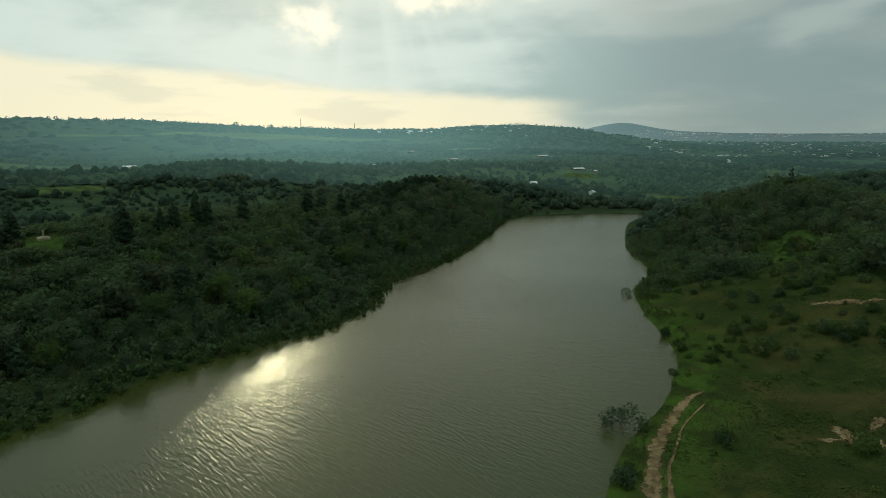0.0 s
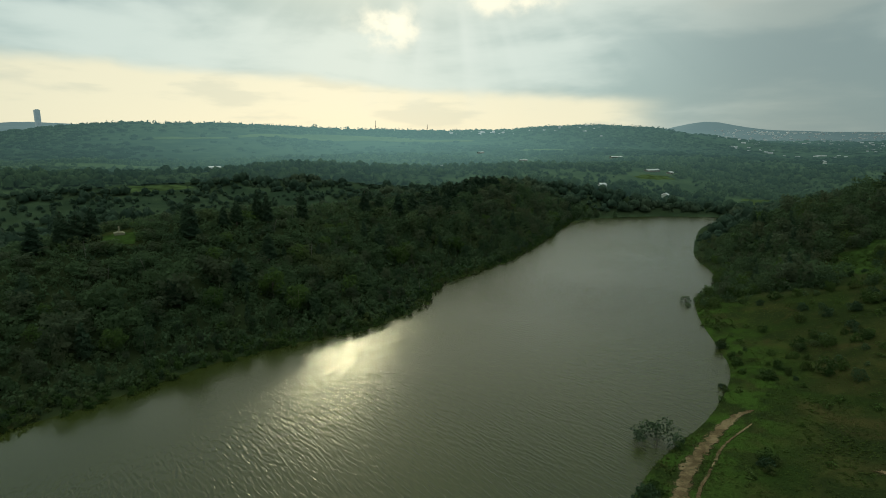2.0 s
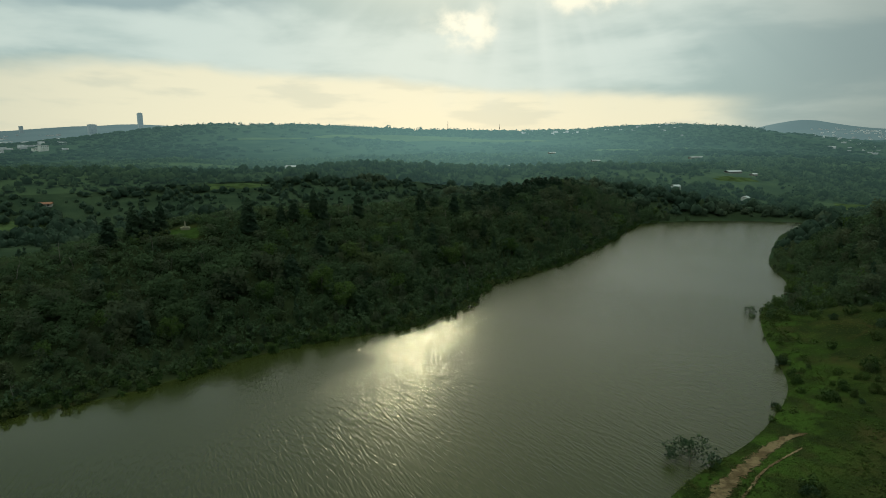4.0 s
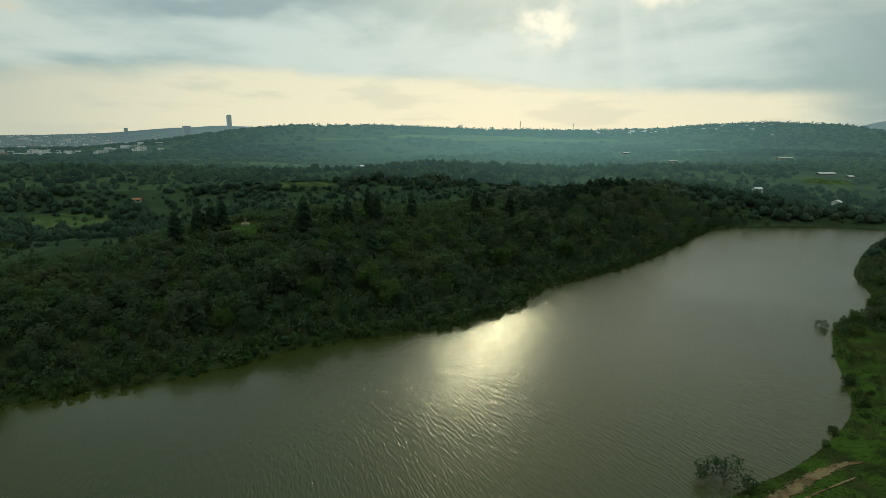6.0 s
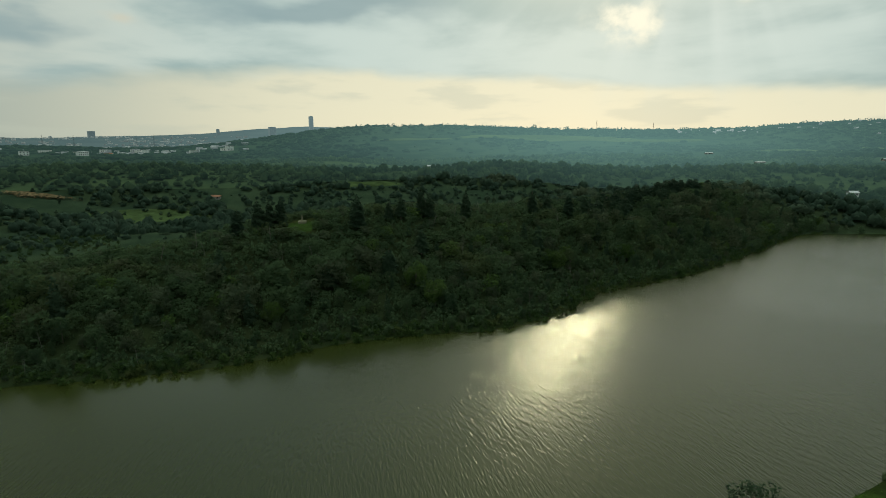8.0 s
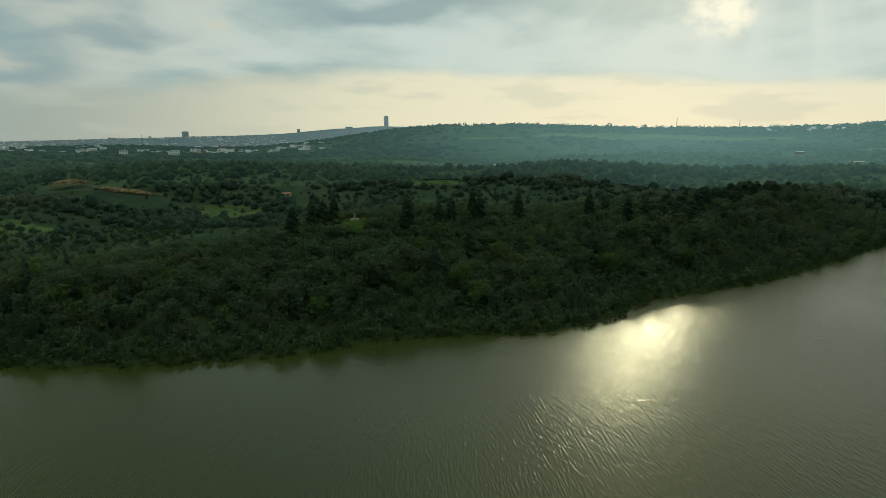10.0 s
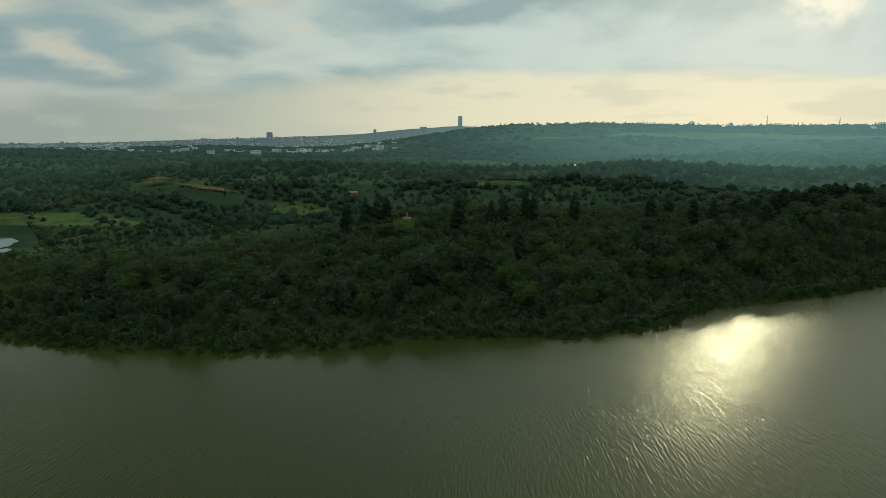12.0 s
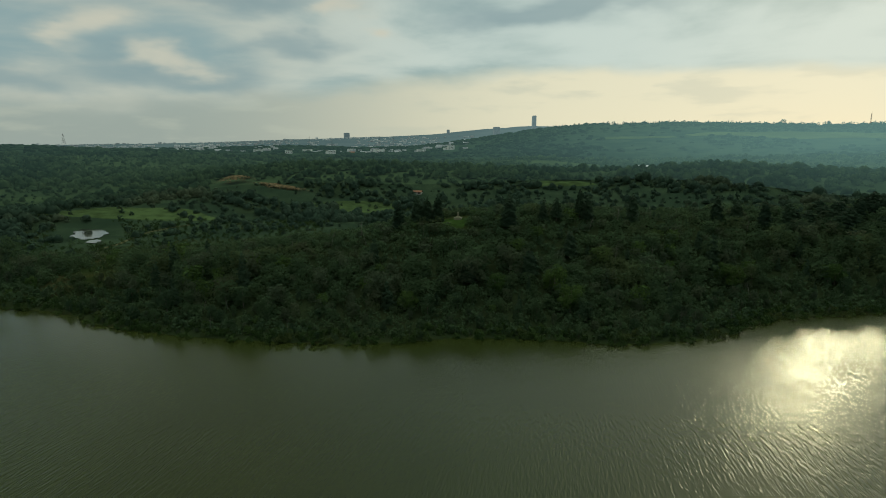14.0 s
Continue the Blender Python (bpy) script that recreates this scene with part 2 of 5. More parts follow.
def grass_ground():
    m = Nodes("rough_pasture")
    broad = m.noise(0.016, 4, 0.55)
    mid = m.noise(0.09, 5, 0.6, distort=0.4)
    small = m.noise(0.9, 5, 0.65)
    col = m.mix(m.ramp(mid, 0.38, 0.64), (0.021, 0.030, 0.010), (0.043, 0.047, 0.015))
    col = m.mix(m.math("MULTIPLY", m.ramp(broad, 0.50, 0.64), 0.45), col, (0.070, 0.060, 0.020))
    col = m.mix(m.math("MULTIPLY", m.ramp(small, 0.42, 0.75), 0.36), col, (0.048, 0.064, 0.017))
    col = m.mix(m.math("MULTIPLY", m.ramp(m.noise(0.11, 4, 0.6, distort=1.0), 0.60, 0.70), 0.5), col, (0.068, 0.046, 0.020))
    col = m.mix(m.math("MULTIPLY", m.ramp(m.noise(0.055, 3, 0.5, distort=0.6), 0.46, 0.62), 0.8), col, m.mix(small, (0.014, 0.025, 0.007), (0.032, 0.052, 0.012)))
    col = m.mix(m.math("MULTIPLY", m.ramp(m.noise(0.32, 5, 0.7, distort=0.5), 0.48, 0.66), 0.65), col, (0.016, 0.027, 0.009))
    col = m.mix(m.math("MULTIPLY", m.ramp(m.noise(0.021, 3, 0.6, distort=0.8), 0.54, 0.66), 0.55), col, (0.066, 0.050, 0.021))
    damp = m.node("ShaderNodeAttribute")
    damp.attribute_name = "damp"
    col = m.mix(m.math("MULTIPLY", damp.outputs["Fac"], m.ramp(m.noise(0.13, 4, 0.6), 0.40, 0.60)), col, m.mix(small, (0.030, 0.058, 0.011), (0.050, 0.088, 0.016)))
    # far meadow green, made lighter and bluer in the colour for haze
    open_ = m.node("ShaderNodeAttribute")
    open_.attribute_name = "hazy_meadow"
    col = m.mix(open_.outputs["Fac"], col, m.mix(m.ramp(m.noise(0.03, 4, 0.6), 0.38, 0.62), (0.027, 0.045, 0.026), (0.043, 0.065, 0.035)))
    # the ground is a darker green where trees stand densely
    wood_floor = m.node("ShaderNodeAttribute")
    wood_floor.attribute_name = "wood_floor"
    col = m.mix(m.math("MULTIPLY", wood_floor.outputs["Fac"], 0.9), col, m.mix(mid, (0.018, 0.027, 0.012), (0.032, 0.044, 0.018)))
    m.set(Base_Color=col, Roughness=1.0)
    m.bsdf.inputs["Specular IOR Level"].default_value = 0.0
    m.bump(m.math("ADD", m.math("MULTIPLY", small, 0.5), m.noise(3.0, 4)), 0.8, 0.35)
    return m.mat


def lake_water():
    """Silty water with short steep wavelets that a light wind drives across the lake."""
    m = Nodes("silty_lake_water")
    turned = m.node("ShaderNodeMapping", Vector=m.pos)
    turned.inputs["Rotation"].default_value = (0, 0, radians(-19))
    long_ = m.node("ShaderNodeMapping", Vector=turned.outputs[0])
    long_.inputs["Scale"].default_value = (1.95, 0.38, 1.0)
    short = m.node("ShaderNodeMapping", Vector=turned.outputs[0])
    short.inputs["Scale"].default_value = (4.6, 2.7, 1.0)
    wind = m.ramp(m.noise(0.016, 3, 0.5, distort=0.8), 0.33, 0.62)
    chop = m.noise(1.0, 1, 0.5, vec=long_.outputs[0], distort=0.25)
    ripple = m.noise(1.0, 2, 0.6, vec=short.outputs[0])
    h = m.math("ADD", chop, m.math("MULTIPLY", ripple, 0.17))
    calm = m.node("ShaderNodeAttribute")
    calm.attribute_name = "calm"
    h = m.math("MULTIPLY", h, m.math("ADD", m.math("MULTIPLY", wind, 0.35), 0.65))
    h = m.math("MULTIPLY", h, m.math("SUBTRACT", 1.0, m.math("MULTIPLY", calm.outputs["Fac"], 0.78)))
    tint = m.mix(m.ramp(m.noise(0.008, 3), 0.4, 0.65), (0.026, 0.033, 0.007), (0.033, 0.041, 0.008))
    m.set(Base_Color=tint, Roughness=m.math("SUBTRACT", 0.20, m.math("MULTIPLY", calm.outputs["Fac"], 0.08)), IOR=1.33)
    m.bump(h, 1.0, 0.145)
    return m.mat


def dirt_mat():
    """Clay that frays out into the grass towards the edge of its patch."""
    m = Nodes("bare_clay_soil")
    a = m.ramp(m.noise(0.35, 5, 0.65, distort=0.6), 0.36, 0.66)
    col = m.mix(a, (0.090, 0.062, 0.032), (0.195, 0.144, 0.078))
    col = m.mix(m.math("MULTIPLY", m.ramp(m.noise(1.1, 4), 0.55, 0.7), 0.75), col, (0.040, 0.044, 0.016))
    m.set(Base_Color=col, Roughness=1.0)
    m.bsdf.inputs["Specular IOR Level"].default_value = 0.0
    m.bump(m.noise(2.2, 5, 0.65), 0.7, 0.3)
    edge = m.node("ShaderNodeAttribute")
    edge.attribute_name = "edge"
    worn = m.math("ADD", m.math("MULTIPLY", m.noise(0.55, 5, 0.65, distort=0.8), 1.9), -0.42)
    clear = m.node("ShaderNodeBsdfTransparent")
    both = m.node("ShaderNodeMixShader", Fac=m.ramp(m.math("SUBTRACT", edge.outputs["Fac"], worn), -0.16, 0.16))
    m.nt.links.new(m.bsdf.outputs[0], both.inputs[1])
    m.nt.links.new(clear.outputs[0], both.inputs[2])
    m.nt.links.new(both.outputs[0], m.out.inputs[0])
    return m.mat


GROUND = grass_ground()
WATER = lake_water()
DIRT = dirt_mat()
# the air colour and level below are haze, emitted by the surfaces themselves
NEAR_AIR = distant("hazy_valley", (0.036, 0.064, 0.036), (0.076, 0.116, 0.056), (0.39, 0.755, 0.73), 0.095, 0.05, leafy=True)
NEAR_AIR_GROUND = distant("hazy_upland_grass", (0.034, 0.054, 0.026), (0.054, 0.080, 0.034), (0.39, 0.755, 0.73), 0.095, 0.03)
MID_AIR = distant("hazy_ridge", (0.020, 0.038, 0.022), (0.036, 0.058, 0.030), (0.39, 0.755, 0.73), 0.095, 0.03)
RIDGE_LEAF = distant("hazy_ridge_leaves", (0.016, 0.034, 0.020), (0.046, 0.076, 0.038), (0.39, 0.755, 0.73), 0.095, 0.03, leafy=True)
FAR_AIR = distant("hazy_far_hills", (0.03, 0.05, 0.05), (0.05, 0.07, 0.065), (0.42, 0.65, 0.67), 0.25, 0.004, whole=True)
MEADOW = plain("rough_meadow", (0.054, 0.080, 0.030), 1.0, 0.12, 0.4, spec=0.0)
LEAF = foliage("broad_leaves", (0.044, 0.076, 0.040), (0.074, 0.116, 0.054), (0.092, 0.115, 0.048), trans=0.5)
LEAF_OLIVE = foliage("olive_leaves", (0.050, 0.072, 0.042), (0.082, 0.106, 0.058), (0.098, 0.11, 0.056), trans=0.5)
LEAF_BRIGHT = foliage("young_leaves", (0.050, 0.090, 0.024), (0.074, 0.122, 0.032), (0.08, 0.115, 0.035), trans=0.4)
NEEDLES = foliage("conifer_needles", (0.030, 0.054, 0.032), (0.046, 0.076, 0.042), (0.046, 0.070, 0.038), trans=0.35)
SHRUB = foliage("scrub_leaves", (0.034, 0.062, 0.020), (0.064, 0.104, 0.028), (0.084, 0.094, 0.034), scale=0.2, trans=0.4)
# bluer than the near leaves: valley haze put into the leaf colour
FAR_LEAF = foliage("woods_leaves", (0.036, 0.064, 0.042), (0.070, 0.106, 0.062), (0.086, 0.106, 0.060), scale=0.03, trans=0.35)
BARK = plain("grey_bark", (0.14, 0.12, 0.09), 0.9, 3.0, 0.4)
PLASTER = plain("white_plaster", (0.84, 0.83, 0.79), 0.8, 0.8, 0.12)
CONCRETE = plain("weathered_concrete", (0.36, 0.35, 0.31), 0.85, 1.5, 0.25)
ROOF_METAL = plain("sheet_metal_roof", (0.50, 0.51, 0.49), 0.5, 1.2, 0.15, 0.4)
ROOF_TILE = plain("clay_roof", (0.24, 0.11, 0.06), 0.85, 2.0, 0.3)
GLASS_DARK = plain("dark_window_glass", (0.03, 0.035, 0.04), 0.12, 1.0, 0.2)
STEEL = plain("galvanised_steel", (0.13, 0.135, 0.135), 0.5, 4.0, 0.2, 0.6)
STONE = plain("pale_stone", (0.24, 0.22, 0.14), 0.85, 1.2, 0.2)


# ---------------------------------------------------------------- land form
SHORE = [
    (-330, 100), (-250, 96), (-207, 102), (-180, 110), (-149, 110), (-116, 117), (-85, 129), (-67, 137),
    (-53, 147), (-38, 160), (-14, 172), (8, 180), (28, 197), (38, 214), (50, 235), (84, 262),
    (110, 289), (167, 360), (203, 405), (235, 416), (284, 416), (336, 394), (300, 365), (266, 337),
    (201, 262), (178, 221), (160, 199), (141, 187), (122, 162), (108, 137), (99, 122), (88, 111),
    (72, 99), (52, 88), (38, 77), (10, 52), (-50, 15), (-130, -20), (-240, -30), (-340, 20),
]
NORTH_HILLS = [
    (-73, 220, 52, 21.4), (-27, 248, 52, 17.3), (21, 289, 52, 18.9), (60, 315, 52, 12.1), (100, 345, 52, 20.2),
    (150, 390, 52, 25.8), (177, 455, 52, -2.0), (-107, 210, 52, 5.6), (-60, 300, 52, 8.3), (0, 345, 52, 4.8),
    (60, 400, 52, 3.6), (-130, 280, 52, 5.5), (-200, 300, 52, 9.1), (-120, 420, 52, 6.8), (0, 470, 52, 7.3),
]
BANK_HILLS = [
    (-143, 165, 52, 16.4), (-195, 128, 52, 11.4), (-260, 240, 52, 5.9), (-318, 189, 52, 3.3), (-280, 140, 52, 4.1),
    (112, 74, 52, 3.6), (151, 107, 52, 8.2), (199, 124, 52, 13.1), (240, 160, 52, 15.7), (278, 188, 52, 11.6),
    (248, 230, 52, 21.1), (265, 290, 52, 6.7), (330, 250, 52, 12.6), (200, 40, 52, 16.5), (-440, 170, 52, 7.7),
    (-360, 300, 52, 6.6), (-380, 230, 52, 7.1), (300, -300, 300, 9.6),
]
MID_HILLS_WEST = [
    (-225, 434, 130, -7.6), (-120, 535, 130, 11.8), (-430, 446, 130, 25.5), (-320, 530, 130, 18.9), (-230, 580, 130, 13.4),
    (-115, 620, 130, 5.8), (20, 625, 130, 29.7), (-700, 450, 130, 8.1), (-500, 330, 130, 3.5), (-800, 300, 130, 3.3),
    (-620, 180, 130, 14.9), (0, 900, 130, 15.5), (-300, 850, 130, 15.8), (-400, -300, 300, 2.8),
]
MID_HILLS_EAST = [
    (215, 445, 130, 34.4), (120, 510, 130, -8.3), (100, 615, 130, -0.9), (215, 640, 130, 23.1), (383, 590, 130, 24.6),
    (284, 502, 130, -15.6), (420, 470, 130, -4.2), (530, 534, 130, -14.1), (500, 700, 130, 3.8), (520, 310, 130, 23.8),
    (430, 250, 130, 18.0), (620, 600, 130, 5.5), (200, 900, 130, 10.3),
]
RIDGE_HILLS_WEST = [
    (-1085, 440, 260, 11.2), (-611, 1143, 260, 2.0), (-840, 1178, 260, -7.5), (-700, 800, 260, 16.3), (0, 1250, 260, 11.1),
    (-250, 1250, 260, 12.7), (-681, 1558, 330, 19.3), (-425, 1597, 330, 47.7), (-76, 1653, 330, 48.4), (-916, 1431, 330, 6.0),
    (-1192, 1207, 330, 17.6), (-1462, 855, 330, 8.5), (-1439, 393, 330, 24.2), (-900, 500, 300, 17.8),
]
RIDGE_HILLS_EAST = [
    (616, 841, 260, 22.6), (760, 690, 260, -5.6), (400, 1000, 260, 5.4), (850, 1000, 260, -1.9), (300, 1250, 260, 6.8),
    (282, 1632, 330, 33.7), (535, 1622, 330, 20.9), (728, 1546, 330, 31.5), (1068, 1461, 330, 70.6), (1169, 1248, 330, -29.7),
    (1159, 969, 330, -1.1), (1309, 755, 330, 5.3), (1487, 265, 330, 19.0), (700, 1300, 300, 4.2),
]
FAR_HILLS = [
    (-2957, 1204, 650, -10.1), (-2643, 1794, 650, 9.4), (-2047, 2456, 650, 29.6), (-1568, 3241, 650, 49.6), (-1043, 3448, 650, 78.9),
    (1933, 2354, 650, 59.4), (2385, 1998, 650, 11.9), (2721, 1508, 650, 29.2), (1695, 1419, 650, 11.7), (2829, 1031, 650, 30.4),
    (-2924, 629, 650, 20.6), (1933, 2354, 190, 42.0),
]
HILLS = NORTH_HILLS + BANK_HILLS + MID_HILLS_WEST + MID_HILLS_EAST + RIDGE_HILLS_WEST + RIDGE_HILLS_EAST + FAR_HILLS
rng = np.random.default_rng(7)


def curve_through(points, n=6, closed=True):
    """A smooth line through the points."""
    p = np.array(points, float)
    out = []
    for i in range(len(p) if closed else len(p) - 1):
        k = (lambda j: j % len(p)) if closed else (lambda j: min(max(j, 0), len(p) - 1))
        a, b, c, d = p[k(i - 1)], p[k(i)], p[k(i + 1)], p[k(i + 2)]
        for t in np.arange(n) / n:
            out.append(0.5 * (2 * b + (c - a) * t + (2 * a - 5 * b + 4 * c - d) * t * t + (3 * b - a - 3 * c + d) * t ** 3))
    return np.array(out)


SHORE_LINE = curve_through(SHORE)


def lattice(ix, iy, seed):
    v = np.sin(ix * 127.1 + iy * 311.7 + seed * 74.7) * 43758.5453
    return v - np.floor(v)


def bumps(x, y, size, octaves=4, seed=1):
    """Smooth noise from -1 to 1 over the plan."""
    total, amp, norm = 0.0, 1.0, 0.0
    x, y = np.asarray(x, float) / size, np.asarray(y, float) / size
    for o in range(octaves):
        ix, iy = np.floor(x), np.floor(y)
        fx, fy = x - ix, y - iy
        fx, fy = fx * fx * (3 - 2 * fx), fy * fy * (3 - 2 * fy)
        a, b = lattice(ix, iy, seed + o), lattice(ix + 1, iy, seed + o)
        c, d = lattice(ix, iy + 1, seed + o), lattice(ix + 1, iy + 1, seed + o)
        total = total + amp * ((a + (b - a) * fx) * (1 - fy) + (c + (d - c) * fx) * fy - 0.5) * 2
        norm += amp
        x, y, amp = x * 2.03 + 5.3, y * 2.03 + 1.7, amp * 0.5
    return total / norm


def off_shore(x, y):
    """Distance from the lake's edge: positive on land, negative on the water."""
    x, y = np.asarray(x, float), np.asarray(y, float)
    best, inside = np.full(x.shape, 1e12), np.zeros(x.shape, bool)
    for (ax, ay), (bx, by) in zip(np.roll(SHORE_LINE, 1, 0), SHORE_LINE):
        dx, dy = bx - ax, by - ay
        t = np.clip(((x - ax) * dx + (y - ay) * dy) / (dx * dx + dy * dy + 1e-12), 0, 1)
        best = np.minimum(best, (x - ax - t * dx) ** 2 + (y - ay - t * dy) ** 2)
        inside ^= ((ay > y) != (by > y)) & (x < ax + (y - ay) * dx / (dy if abs(dy) > 1e-9 else 1e-9))
    return np.where(inside, -1, 1) * np.sqrt(best)


def smooth(lo, hi, v):
    t = np.clip((v - lo) / (hi - lo), 0, 1)
    return t * t * (3 - 2 * t)


POND_AT, POND_LEVEL = (-322, 195), 6.6


def pond_ring(x, y):
    """1 on the pond's mean edge, less within."""
    dx, dy = x - POND_AT[0], y - POND_AT[1]
    return np.hypot((dx * -0.89 + dy * 0.45) / 27, (dx * 0.45 + dy * 0.89) / 11)


def land(x, y, d=None):
    """Height of the ground."""
    x, y = np.asarray(x, float), np.asarray(y, float)
    d = off_shore(x, y) if d is None else d
    r = np.hypot(x - 10, y - 5)
    h = 30 * smooth(500, 1300, r) + 35 * smooth(1300, 3300, r)
    for hx, hy, rad, top in HILLS:
        h = h + top * np.exp(-((x - hx) ** 2 + (y - hy) ** 2) / rad ** 2)
    # the wooded bank starts flat, the pasture bank rises at once
    inland = np.maximum(d, 0)
    wooded = 1 - smooth(-30, 10, ((x + 20) * 155 - (y - 60) * 140) / 209)
    h = h * (wooded * (1 - np.exp(-(inland / 44) ** 1.4)) + (1 - wooded) * (1 - np.exp(-inland / 38)))
    rough = bumps(x, y, 38, 4) * np.minimum(np.maximum(d, 0) * 0.05, 1.6) + bumps(x, y, 260, 3, 5) * 7 * smooth(450, 1400, r)
    shore = 0.45 * smooth(-0.5, 1.5, d) - 0.25
    bed = -np.minimum(np.maximum(-d, 0) * 0.22, 5)
    z = h + rough + shore + bed
    return z + (POND_LEVEL - 0.4 - z) * (1 - smooth(0.9, 1.7, pond_ring(x, y)))


def mesh_from(name, verts, faces, mat=None, mats=None, index=None, shade=False):
    """A mesh from numpy arrays; all faces have as many corners."""
    me = bpy.data.meshes.new(name)
    verts, faces = np.asarray(verts, np.float32), np.asarray(faces, np.int32)
    n = faces.shape[1]
    me.vertices.add(len(verts))
    me.vertices.foreach_set("co", verts.ravel())
    me.loops.add(faces.size)
    me.loops.foreach_set("vertex_index", faces.ravel())
    me.polygons.add(len(faces))
    me.polygons.foreach_set("loop_start", np.arange(0, faces.size, n, dtype=np.int32))
    if shade:
        me.polygons.foreach_set("use_smooth", np.ones(len(faces), bool))
    for m in mats or [mat]:
        me.materials.append(m)
    if index is not None:
        me.polygons.foreach_set("material_index", np.asarray(index, np.int32))
    me.update(calc_edges=True)
    return me


def part(name, bm, material, parent, label="", smooth_=False):
    """Links a bmesh (or a mesh) as one object under a thing or a part."""
    if isinstance(bm, bmesh.types.BMesh):
        me = bpy.data.meshes.new(name)
        bm.to_mesh(me)
        bm.free()
        me.materials.append(material)
        if smooth_:
            for p in me.polygons:
                p.use_smooth = True
    else:
        me = bm
    ob = new(name, me)
    ob.parent = parent
    return tagged(ob, label)


def east_side(x, y):
    """True on the lake's pasture bank, false on its wooded bank."""
    return (x + 20) * 155 - (y - 60) * 140 > 0


def wood_cover(x, y, d):
    """How densely trees stand, from 0 to 1."""
    r = np.hypot(x - 10, y - 5)
    patch = bumps(x, y, 92, 4, 11)
    country = smooth(-0.13, 0.10, patch + 0.15)
    bank = 1 - smooth(85, 150, d)
    scrubby = smooth(-150, -185, x)
    north = np.maximum(bank * (1 - 0.97 * scrubby), country * 0.85)
    # the pasture bank: open below, wooded above
    east = smooth(196, 230, r + bumps(x, y, 30, 3, 3) * 30) * np.maximum(smooth(0.0, 0.2, patch + 0.42), bank * 0.9)
    east = np.where(r > 420, country * 0.9, east)
    cover = np.where(east_side(x, y), east, north)
    for cx, cy, rx, ry in CLEARINGS:
        cover = cover * smooth(0.8, 1.25, np.hypot((x - cx) / rx, (y - cy) / ry) + bumps(x, y, 12, 2, 9) * 0.2)
    return np.where(d > 1.0, cover, 0)


CLEARINGS = [(203, 164, 17, 21), (-73.5, 220, 8, 8), (-129, 515, 38, 15), (-268, 392, 45, 16), (-325, 200, 46, 24), (-378, 243, 74, 30), (-405, 374, 26, 16), (-388, 352, 30, 18), (-345, 370, 40, 14),
             (-354, 388, 45, 14), (395, 560, 50, 30), (345, 478, 18, 14), (450, 450, 60, 42), (415, 606, 46, 20), (286, 512, 20, 14), (-246, 452, 16, 12), (198, 790, 60, 18), (365, 895, 40, 22), (520, 1075, 95, 30), (690, 1130, 74, 24), (-229, 864, 84, 26), (-667, 614, 72, 15)]


def ground_sheet():
    az = np.concatenate([np.linspace(-84, 78, 540), np.linspace(78, 276, 90)[1:-1]])
    rad = np.concatenate([np.linspace(0.02, 60, 16)[:-1], np.geomspace(60, 900, 190)[:-1], np.geomspace(900, 4700, 80)])
    A, R = np.meshgrid(np.radians(az), rad)
    x, y = 10 + R * np.sin(A), 5 + R * np.cos(A)
    z = land(x, y)
    na, nr = len(az), len(rad)
    v = np.stack([x, y, z], -1).reshape(-1, 3)
    i, j = np.meshgrid(np.arange(nr - 1), np.arange(na), indexing="ij")
    k = (j + 1) % na
    f = np.stack([i * na + j, i * na + k, (i + 1) * na + k, (i + 1) * na + j], -1).reshape(-1, 4)[:, ::-1]
    # rings beyond 540 m take the materials with haze as emission
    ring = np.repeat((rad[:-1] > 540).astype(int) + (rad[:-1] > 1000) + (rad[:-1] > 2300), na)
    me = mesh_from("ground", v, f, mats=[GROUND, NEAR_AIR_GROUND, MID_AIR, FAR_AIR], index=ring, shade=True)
    d = off_shore(v[:, 0], v[:, 1])
    layer = me.attributes.new("damp", "FLOAT", "POINT")
    layer.data.foreach_set("value", ((1 - smooth(5, 24, d)) * east_side(v[:, 0], v[:, 1]) * (np.hypot(v[:, 0], v[:, 1]) < 290)).astype(np.float32))
    layer = me.attributes.new("wood_floor", "FLOAT", "POINT")
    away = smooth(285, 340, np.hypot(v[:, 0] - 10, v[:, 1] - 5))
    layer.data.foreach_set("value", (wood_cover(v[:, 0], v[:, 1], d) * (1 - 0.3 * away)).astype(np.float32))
    # the haze tint of the ground sets in by distance alone
    layer = me.attributes.new("hazy_meadow", "FLOAT", "POINT")
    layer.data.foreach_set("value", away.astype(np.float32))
    return tagged(new("ground", me), "rolling green country of pasture and wooded hills round a lake", "ground", kind="structure")



ground_sheet()


def lake():
    """The water surface as a fine sheet, sheltered and calm under the wooded shore."""
    xs, ys = np.arange(-346, 348, 4.0), np.arange(-38, 426, 4.0)
    X, Y = np.meshgrid(xs, ys)
    d = off_shore(X, Y)
    n = len(xs)
    i, j = np.meshgrid(np.arange(len(ys) - 1), np.arange(n - 1), indexing="ij")
    q = np.stack([i * n + j, i * n + j + 1, (i + 1) * n + j + 1, (i + 1) * n + j], -1).reshape(-1, 4)
    q = q[d.ravel()[q].min(1) < 1.5]
    used, q = np.unique(q, return_inverse=True)
    q = q.reshape(-1, 4)
    v = np.stack([X.ravel(), Y.ravel(), np.zeros(X.size)], -1)[used]
    me = mesh_from("water", v, q, WATER, shade=True)
    calm = (1 - smooth(4, 34, -d.ravel()[used])) * ~east_side(v[:, 0], v[:, 1]) * (1 - smooth(-32, 4, v[:, 0]))
    me.attributes.new("calm", "FLOAT", "POINT").data.foreach_set("value", calm.astype(np.float32))
    tagged(new("water", me), "murky green lake water ruffled by a light wind", "water", kind="structure")


lake()


